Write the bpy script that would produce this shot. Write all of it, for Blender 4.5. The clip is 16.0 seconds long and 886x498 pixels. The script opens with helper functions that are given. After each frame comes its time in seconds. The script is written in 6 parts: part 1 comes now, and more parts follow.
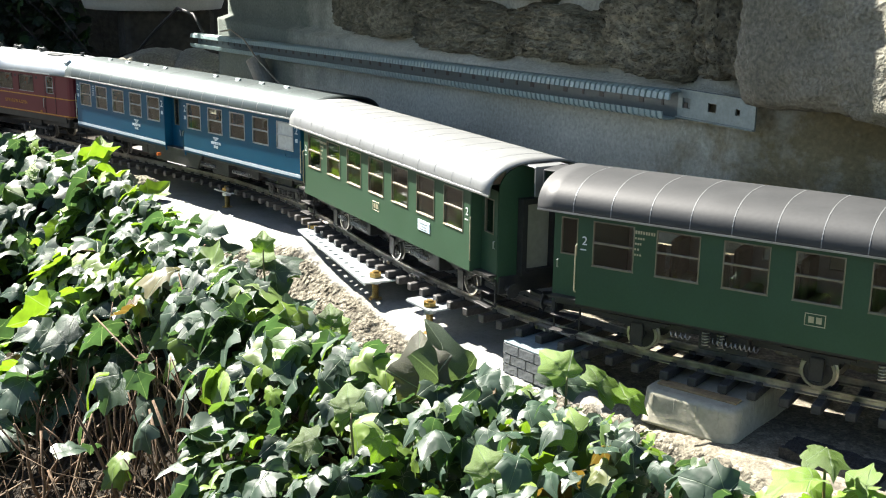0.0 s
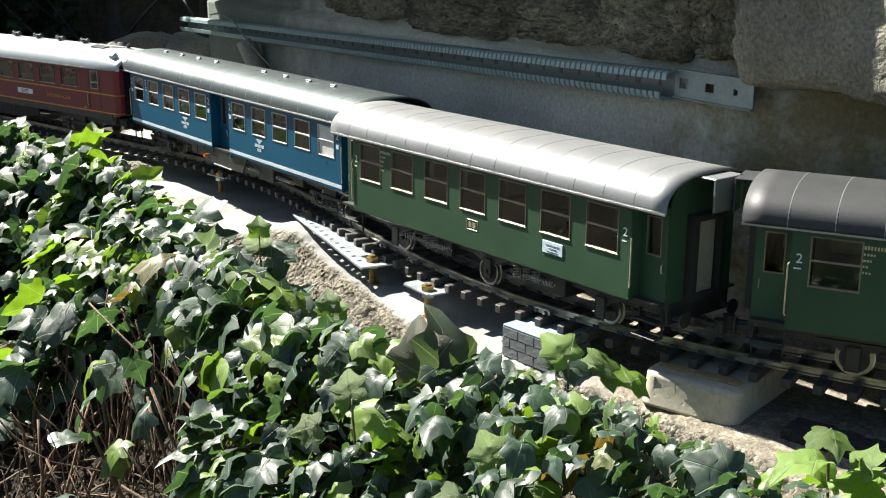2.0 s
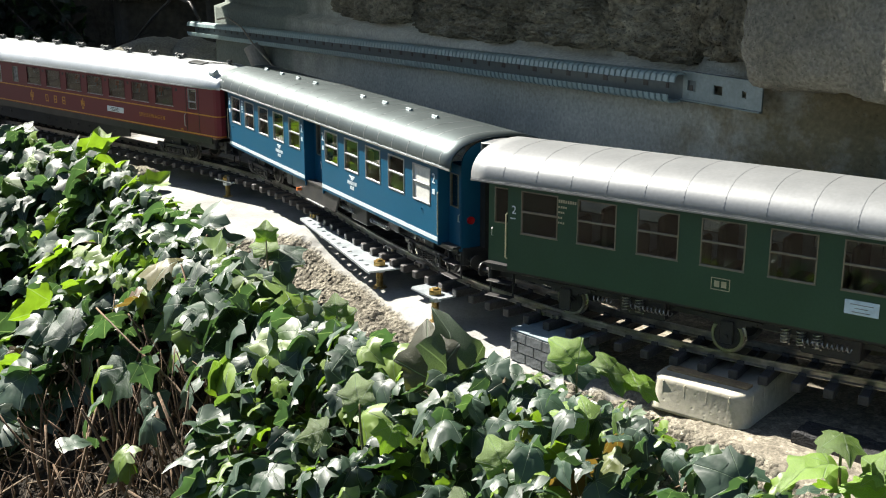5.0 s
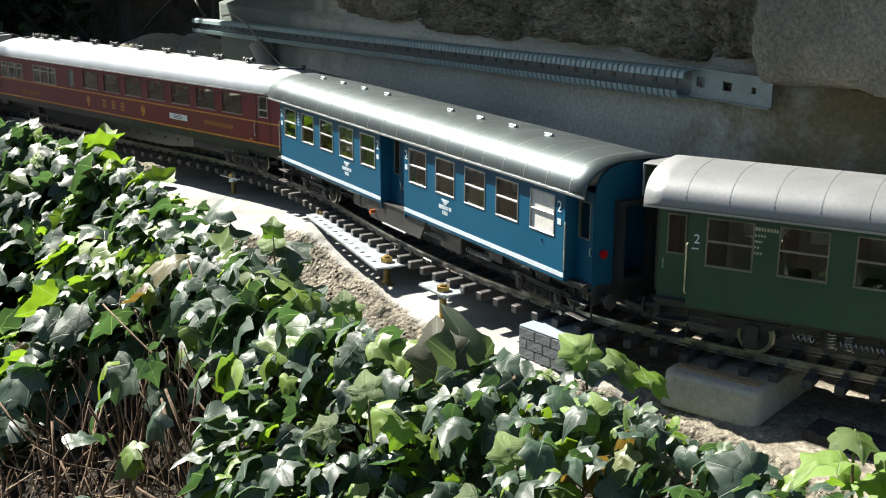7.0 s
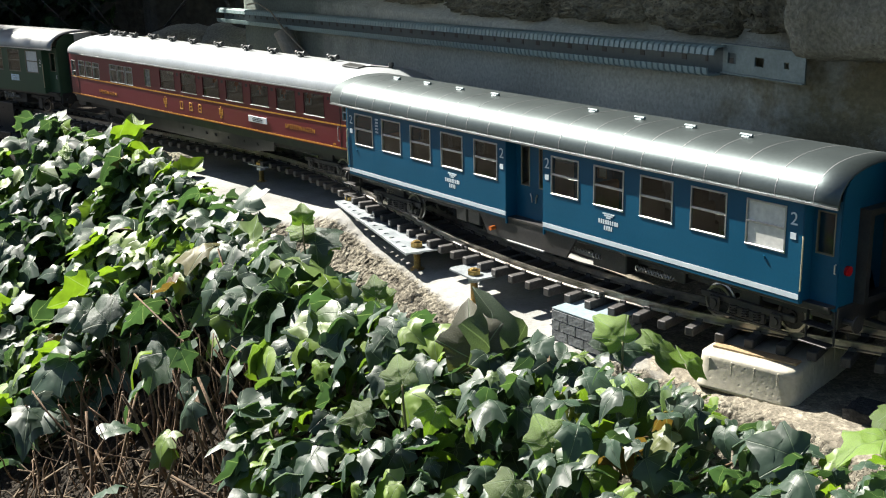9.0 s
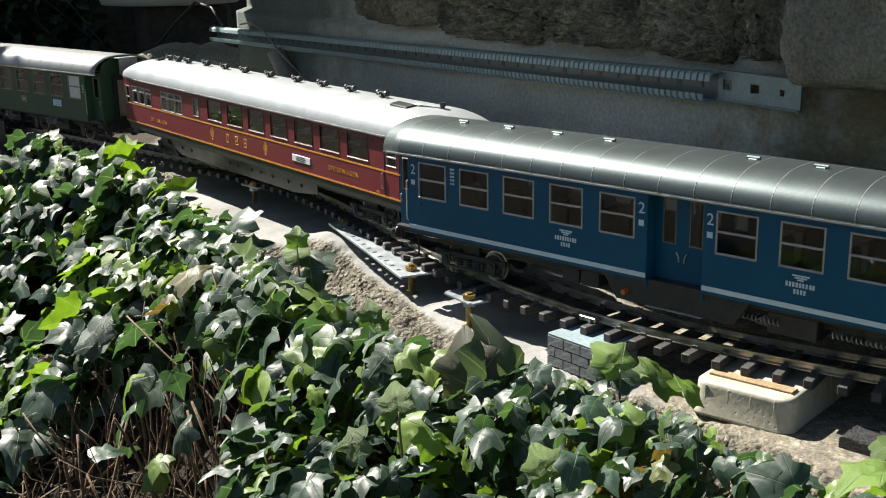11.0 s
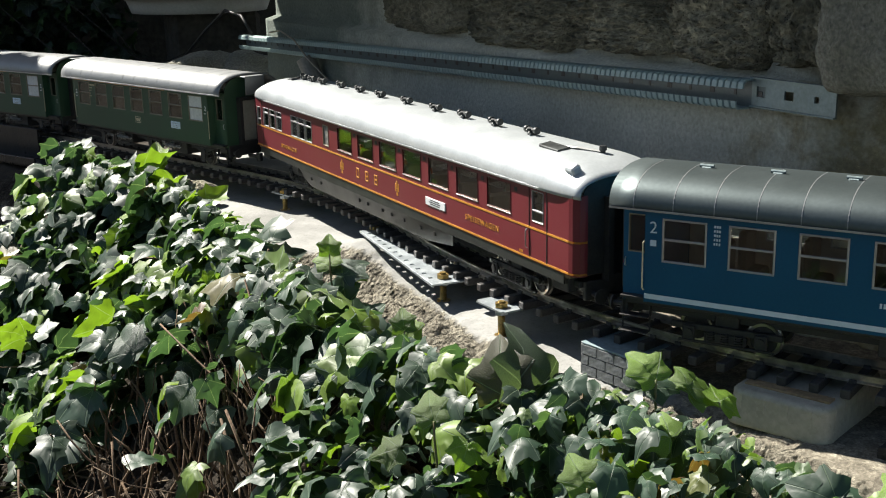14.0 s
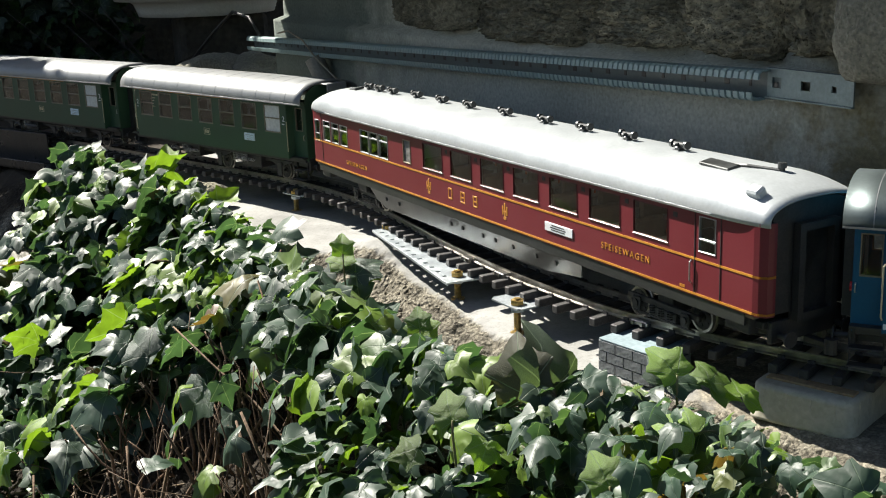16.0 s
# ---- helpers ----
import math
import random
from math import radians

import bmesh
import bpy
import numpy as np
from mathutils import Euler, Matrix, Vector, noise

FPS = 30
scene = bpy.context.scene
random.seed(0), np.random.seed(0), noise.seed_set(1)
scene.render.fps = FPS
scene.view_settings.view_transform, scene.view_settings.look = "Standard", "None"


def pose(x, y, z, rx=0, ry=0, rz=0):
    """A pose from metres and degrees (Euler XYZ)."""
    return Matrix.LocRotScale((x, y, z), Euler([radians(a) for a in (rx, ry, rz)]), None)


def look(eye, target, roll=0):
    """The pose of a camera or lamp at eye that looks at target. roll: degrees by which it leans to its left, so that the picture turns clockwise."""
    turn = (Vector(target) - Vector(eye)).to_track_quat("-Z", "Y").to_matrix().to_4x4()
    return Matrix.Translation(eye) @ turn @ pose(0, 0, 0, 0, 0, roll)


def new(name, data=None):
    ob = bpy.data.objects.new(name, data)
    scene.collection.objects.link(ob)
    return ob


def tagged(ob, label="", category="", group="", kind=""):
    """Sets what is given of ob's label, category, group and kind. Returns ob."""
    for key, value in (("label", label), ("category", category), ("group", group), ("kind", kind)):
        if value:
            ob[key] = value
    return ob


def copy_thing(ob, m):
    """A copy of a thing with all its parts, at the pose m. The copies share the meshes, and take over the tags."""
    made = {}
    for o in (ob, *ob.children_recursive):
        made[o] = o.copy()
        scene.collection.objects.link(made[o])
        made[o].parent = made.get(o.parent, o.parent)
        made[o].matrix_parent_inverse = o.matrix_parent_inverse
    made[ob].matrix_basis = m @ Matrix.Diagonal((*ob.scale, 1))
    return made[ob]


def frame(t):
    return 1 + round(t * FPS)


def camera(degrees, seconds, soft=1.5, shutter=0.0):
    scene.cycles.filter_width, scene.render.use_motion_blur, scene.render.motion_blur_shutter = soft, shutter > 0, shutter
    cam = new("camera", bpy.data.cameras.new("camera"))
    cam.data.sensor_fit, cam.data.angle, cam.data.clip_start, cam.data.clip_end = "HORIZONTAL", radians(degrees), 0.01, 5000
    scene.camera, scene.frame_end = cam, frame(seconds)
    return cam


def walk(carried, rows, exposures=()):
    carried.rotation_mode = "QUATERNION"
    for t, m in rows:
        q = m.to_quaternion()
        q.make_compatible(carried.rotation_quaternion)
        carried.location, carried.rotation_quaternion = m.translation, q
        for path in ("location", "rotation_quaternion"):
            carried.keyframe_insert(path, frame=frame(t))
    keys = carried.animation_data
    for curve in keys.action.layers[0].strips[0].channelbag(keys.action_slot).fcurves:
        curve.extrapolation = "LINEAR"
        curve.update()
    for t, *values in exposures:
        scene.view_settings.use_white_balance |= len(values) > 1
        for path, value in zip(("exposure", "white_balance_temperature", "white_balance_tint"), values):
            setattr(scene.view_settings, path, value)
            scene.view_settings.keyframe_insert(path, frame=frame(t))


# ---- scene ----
cam = camera(42.3, 16.0, soft=1.1)
PATH = [
    (0.0, pose(0.0191, -0.0225, 0.4096, 75.443, -0.748, -0.458)),
    (0.5, pose(0.0176, -0.0224, 0.4094, 75.134, -1.243, -0.524)),
    (1.0, pose(0.0141, -0.0208, 0.4073, 74.750, -1.668, -0.769)),
    (1.5, pose(0.0136, -0.0219, 0.4054, 74.311, -1.371, -1.037)),
    (2.0, pose(0.0112, -0.0153, 0.4104, 74.515, -0.270, -1.064)),
    (2.5, pose(0.0099, -0.0162, 0.4102, 75.038, -0.151, -0.674)),
    (3.0, pose(0.0095, -0.0149, 0.4080, 74.552, -0.051, -0.430)),
    (3.5, pose(0.0102, -0.0132, 0.4080, 74.281, 0.214, -0.598)),
    (4.0, pose(0.0119, -0.0117, 0.4086, 74.343, 0.237, -0.738)),
    (6.5, pose(0.0072, -0.0093, 0.4088, 75.171, -0.292, -0.606)),
    (7.0, pose(0.0049, -0.0072, 0.4059, 74.621, -0.052, -0.609)),
    (7.5, pose(0.0047, -0.0048, 0.4034, 74.170, 0.490, -0.246)),
    (8.0, pose(0.0025, -0.0004, 0.4002, 74.095, 0.976, 0.203)),
    (8.5, pose(0.0000, 0.0000, 0.4000, 74.097, 1.058, 0.399)),
    (9.0, pose(0.0012, 0.0006, 0.3996, 73.996, 1.284, 0.430)),
    (11.5, pose(-0.0084, 0.0058, 0.4078, 74.946, 0.756, -0.093)),
    (12.0, pose(-0.0088, 0.0065, 0.4076, 74.922, 0.947, 0.115)),
    (12.5, pose(-0.0092, 0.0076, 0.4088, 74.966, 1.076, 0.337)),
    (13.0, pose(-0.0111, 0.0080, 0.4075, 75.033, 1.237, 0.625)),
    (13.5, pose(-0.0114, 0.0060, 0.4099, 75.062, 1.299, 0.989)),
    (14.0, pose(-0.0148, 0.0057, 0.4110, 75.118, 1.218, 1.160)),
    (14.5, pose(-0.0184, 0.0104, 0.4077, 75.128, 1.653, 1.197)),
    (15.0, pose(-0.0163, 0.0131, 0.4043, 75.049, 1.949, 1.353)),
    (15.5, pose(-0.0180, 0.0158, 0.4081, 74.999, 2.461, 1.267)),
    (16.0, pose(-0.0202, 0.0171, 0.4054, 75.122, 2.209, 1.410)),
]
walk(cam, PATH, exposures=((0.0, 2.36), (0.5, 2.05), (1.5, 1.8), (4.0, 1.8), (9.0, 1.7), (11.5, 1.38), (16.0, 1.46)))

# world and sun: the sun stands high, beyond the track and to the left
SUN_AZ, SUN_EL = radians(138.2), radians(46)
SUN_DIR = Vector((math.cos(SUN_AZ) * math.cos(SUN_EL), math.sin(SUN_AZ) * math.cos(SUN_EL), math.sin(SUN_EL)))
world = bpy.data.worlds.new("garden_sky")
scene.world = world
world.use_nodes = True
wn = world.node_tree
sky = wn.nodes.new("ShaderNodeTexSky")
sky.sky_type, sky.sun_disc = "NISHITA", False
sky.sun_elevation, sky.sun_rotation = SUN_EL, math.pi / 2 - SUN_AZ
wn.links.new(sky.outputs[0], wn.nodes["Background"].inputs[0])
wn.nodes["Background"].inputs[1].default_value = 0.034
sun = new("sun", bpy.data.lights.new("sun", "SUN"))
sun.data.energy, sun.data.angle, sun.data.color = 5.0, radians(0.53), (1.0, 0.95, 0.86)
sun.matrix_basis = look(SUN_DIR * 8, (0, 0, 0))


# ---- materials ----
def mat(name, color, rough=0.5, metal=0.0, color2=None, scale=25.0, mix=0.5, fine=0.12, bump=0.0, bscale=180.0, spec=0.5, coat=0.0, rvar=0.1):
    """A surface with a broad stain pattern between two colours, fine grain, gloss variation and relief."""
    m = bpy.data.materials.new(name)
    m.use_nodes = True
    nt, L = m.node_tree, m.node_tree.links
    b = nt.nodes["Principled BSDF"]
    tc = nt.nodes.new("ShaderNodeTexCoord")
    n1, n2 = nt.nodes.new("ShaderNodeTexNoise"), nt.nodes.new("ShaderNodeTexNoise")
    n1.inputs["Scale"].default_value, n1.inputs["Detail"].default_value = scale, 6
    n2.inputs["Scale"].default_value, n2.inputs["Detail"].default_value = bscale, 5
    for n in (n1, n2):
        L.new(tc.outputs["Object"], n.inputs["Vector"])
    c2 = color2 or tuple(c * 0.75 for c in color)
    ramp = nt.nodes.new("ShaderNodeValToRGB")
    ramp.color_ramp.elements[0].position, ramp.color_ramp.elements[1].position = 0.5 - 0.25 * (1.2 - mix), 0.5 + 0.25 * (1.2 - mix)
    ramp.color_ramp.elements[0].color, ramp.color_ramp.elements[1].color = (*c2, 1), (*color, 1)
    L.new(n1.outputs["Fac"], ramp.inputs["Fac"])
    hsv = nt.nodes.new("ShaderNodeHueSaturation")
    mr = nt.nodes.new("ShaderNodeMapRange")
    mr.inputs["From Min"].default_value, mr.inputs["From Max"].default_value = 0.3, 0.7
    mr.inputs["To Min"].default_value, mr.inputs["To Max"].default_value = 1 - fine, 1 + fine
    L.new(n2.outputs["Fac"], mr.inputs["Value"])
    L.new(mr.outputs[0], hsv.inputs["Value"])
    L.new(ramp.outputs["Color"], hsv.inputs["Color"])
    L.new(hsv.outputs["Color"], b.inputs["Base Color"])
    rr = nt.nodes.new("ShaderNodeMapRange")
    rr.inputs["To Min"].default_value, rr.inputs["To Max"].default_value = max(0.02, rough - rvar), min(1, rough + rvar)
    L.new(n1.outputs["Fac"], rr.inputs["Value"])
    L.new(rr.outputs[0], b.inputs["Roughness"])
    b.inputs["Metallic"].default_value, b.inputs["Specular IOR Level"].default_value, b.inputs["Coat Weight"].default_value = metal, spec, coat
    if bump:
        bp = nt.nodes.new("ShaderNodeBump")
        bp.inputs["Strength"].default_value, bp.inputs["Distance"].default_value = 1.0, bump
        L.new(n2.outputs["Fac"], bp.inputs["Height"])
        L.new(bp.outputs["Normal"], b.inputs["Normal"])
    return m


def pitted(m, scale, depth, dark=0.55):
    """Adds pits and speckled aggregate to a stone-like material."""
    nt, L = m.node_tree, m.node_tree.links
    b = nt.nodes["Principled BSDF"]
    v = nt.nodes.new("ShaderNodeTexVoronoi")
    v.inputs["Scale"].default_value = scale
    tc = nt.nodes.new("ShaderNodeTexCoord")
    L.new(tc.outputs["Object"], v.inputs["Vector"])
    r = nt.nodes.new("ShaderNodeMapRange")
    r.inputs["From Min"].default_value, r.inputs["From Max"].default_value = 0.02, 0.28
    L.new(v.outputs["Distance"], r.inputs["Value"])
    old = b.inputs["Base Color"].links[0].from_socket
    mx = nt.nodes.new("ShaderNodeMix")
    mx.data_type, mx.blend_type = "RGBA", "MULTIPLY"
    rv = nt.nodes.new("ShaderNodeMapRange")
    rv.inputs["To Min"].default_value, rv.inputs["To Max"].default_value = dark, 1.1
    L.new(v.outputs["Color"], rv.inputs["Value"])
    mx.inputs["Factor"].default_value = 0.8
    L.new(old, mx.inputs[6])
    L.new(rv.outputs[0], mx.inputs[7])
    L.new(mx.outputs[2], b.inputs["Base Color"])
    bp = nt.nodes.new("ShaderNodeBump")
    bp.inputs["Distance"].default_value = depth
    L.new(r.outputs[0], bp.inputs["Height"])
    if b.inputs["Normal"].links:
        L.new(b.inputs["Normal"].links[0].from_socket, bp.inputs["Normal"])
    L.new(bp.outputs["Normal"], b.inputs["Normal"])
    return m


def stain_or_shade(m, a, b, tint, scale=9.0):
    """A tint that spreads from a to b along the wall, with a ragged edge: ochre stain, and painted shade."""
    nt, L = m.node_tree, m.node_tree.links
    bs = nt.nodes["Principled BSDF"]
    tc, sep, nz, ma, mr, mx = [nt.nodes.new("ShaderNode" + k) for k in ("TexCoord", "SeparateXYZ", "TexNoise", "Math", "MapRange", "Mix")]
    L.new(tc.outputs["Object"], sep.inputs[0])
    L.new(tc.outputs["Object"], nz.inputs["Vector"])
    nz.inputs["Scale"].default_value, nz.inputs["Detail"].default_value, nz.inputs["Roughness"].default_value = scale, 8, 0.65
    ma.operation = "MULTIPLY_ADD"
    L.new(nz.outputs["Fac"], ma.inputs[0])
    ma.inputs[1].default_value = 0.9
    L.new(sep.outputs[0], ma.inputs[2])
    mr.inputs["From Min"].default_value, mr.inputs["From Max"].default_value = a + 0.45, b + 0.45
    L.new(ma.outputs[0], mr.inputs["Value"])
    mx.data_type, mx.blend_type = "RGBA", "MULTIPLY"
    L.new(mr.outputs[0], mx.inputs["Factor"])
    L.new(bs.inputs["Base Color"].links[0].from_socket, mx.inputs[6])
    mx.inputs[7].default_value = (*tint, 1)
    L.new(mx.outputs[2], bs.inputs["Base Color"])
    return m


def glass_mat(name, tint, rough=0.03):
    m = bpy.data.materials.new(name)
    m.use_nodes = True
    b = m.node_tree.nodes["Principled BSDF"]
    b.inputs["Base Color"].default_value = (*tint, 1)
    b.inputs["Transmission Weight"].default_value, b.inputs["Roughness"].default_value, b.inputs["IOR"].default_value = 1.0, rough, 1.45
    return m


def leaf_mat(name, old, young, share):
    """Ivy leaf: leathery gloss, pale veins fanning from the stalk, some light passing through; a share of young bright leaves."""
    m = bpy.data.materials.new(name)
    m.use_nodes = True
    nt, L = m.node_tree, m.node_tree.links
    b, out = nt.nodes["Principled BSDF"], nt.nodes["Material Output"]

    def node(kind, **kw):
        n = nt.nodes.new("ShaderNode" + kind)
        for k, v in kw.items():
            n.inputs[int(k[1:])].default_value = v
        return n

    def math_(op, a, c=None):
        n = nt.nodes.new("ShaderNodeMath")
        n.operation = op
        for i, s in enumerate((a, c)):
            if s is None:
                continue
            if isinstance(s, (int, float)):
                n.inputs[i].default_value = s
            else:
                L.new(s, n.inputs[i])
        return n.outputs[0]

    oi, ge, uv = node("ObjectInfo"), node("NewGeometry"), node("UVMap")
    rnd = math_("FRACT", math_("ADD", oi.outputs["Random"], ge.outputs["Random Per Island"]))
    sep = node("SeparateXYZ")
    L.new(uv.outputs[0], sep.inputs[0])
    x, y = math_("SUBTRACT", sep.outputs[0], 0.5), math_("SUBTRACT", sep.outputs[1], 0.22)
    ang = math_("ARCTAN2", x, y)
    fan = math_("ABSOLUTE", math_("SINE", math_("MULTIPLY", ang, 3.4)))
    rad = math_("SQRT", math_("ADD", math_("MULTIPLY", x, x), math_("MULTIPLY", y, y)))
    wid = math_("MULTIPLY", fan, math_("ADD", rad, 0.03))
    vein = node("MapRange")
    vein.inputs["From Min"].default_value, vein.inputs["From Max"].default_value = 0.012, 0.035
    vein.inputs["To Min"].default_value, vein.inputs["To Max"].default_value = 1.0, 0.0
    L.new(wid, vein.inputs["Value"])
    noise_ = node("TexNoise")
    noise_.inputs["Scale"].default_value, noise_.inputs["Detail"].default_value = 60, 5
    tc = node("TexCoord")
    L.new(tc.outputs["Object"], noise_.inputs["Vector"])
    ramp = node("ValToRGB")
    e = ramp.color_ramp.elements
    e[0].position, e[1].position = 0.0, 1.0
    e[0].color = (*[c * 0.7 for c in old], 1)
    for pos, col in ((1 - share - 0.1, [c * 1.3 for c in old]), (1 - share, young), (0.985, [c * 1.25 for c in young]), (0.99, (0.10, 0.06, 0.025))):
        k = e.new(pos)
        k.color = (*col, 1)
    e[-1].color = (0.12, 0.075, 0.03, 1)
    L.new(rnd, ramp.inputs["Fac"])
    mx = node("Mix")
    mx.data_type = "RGBA"
    vf = math_("MULTIPLY", vein.outputs[0], 0.6)
    L.new(vf, mx.inputs["Factor"])
    hs = node("HueSaturation")
    mr = node("MapRange")
    mr.inputs["From Min"].default_value, mr.inputs["From Max"].default_value, mr.inputs["To Min"].default_value, mr.inputs["To Max"].default_value = 0.3, 0.7, 0.75, 1.25
    L.new(noise_.outputs["Fac"], mr.inputs["Value"])
    L.new(mr.outputs[0], hs.inputs["Value"])
    L.new(ramp.outputs[0], hs.inputs["Color"])
    L.new(hs.outputs[0], mx.inputs[6])
    mx.inputs[7].default_value = (0.20, 0.27, 0.19, 1)
    L.new(mx.outputs[2], b.inputs["Base Color"])
    b.inputs["Specular IOR Level"].default_value = 0.75
    rr = node("MapRange")
    rr.inputs["To Min"].default_value, rr.inputs["To Max"].default_value = 0.38, 0.58
    L.new(noise_.outputs["Fac"], rr.inputs["Value"])
    L.new(rr.outputs[0], b.inputs["Roughness"])
    bp = node("Bump")
    bp.inputs["Distance"].default_value, bp.inputs["Strength"].default_value = 0.0012, 0.8
    hgt = math_("SUBTRACT", math_("MULTIPLY", noise_.outputs["Fac"], 0.8), math_("MULTIPLY", vein.outputs[0], 0.6))
    L.new(hgt, bp.inputs["Height"])
    L.new(bp.outputs[0], b.inputs["Normal"])
    tr = node("BsdfTranslucent")
    tint = node("Mix")
    tint.data_type, tint.blend_type = "RGBA", "MULTIPLY"
    tint.inputs["Factor"].default_value = 1.0
    L.new(mx.outputs[2], tint.inputs[6])
    tint.inputs[7].default_value = (1.55, 1.65, 0.7, 1)
    L.new(tint.outputs[2], tr.inputs["Color"])
    add = node("MixShader")
    add.inputs[0].default_value = 0.38
    L.new(b.outputs[0], add.inputs[1])
    L.new(tr.outputs[0], add.inputs[2])
    L.new(add.outputs[0], out.inputs["Surface"])
    return m


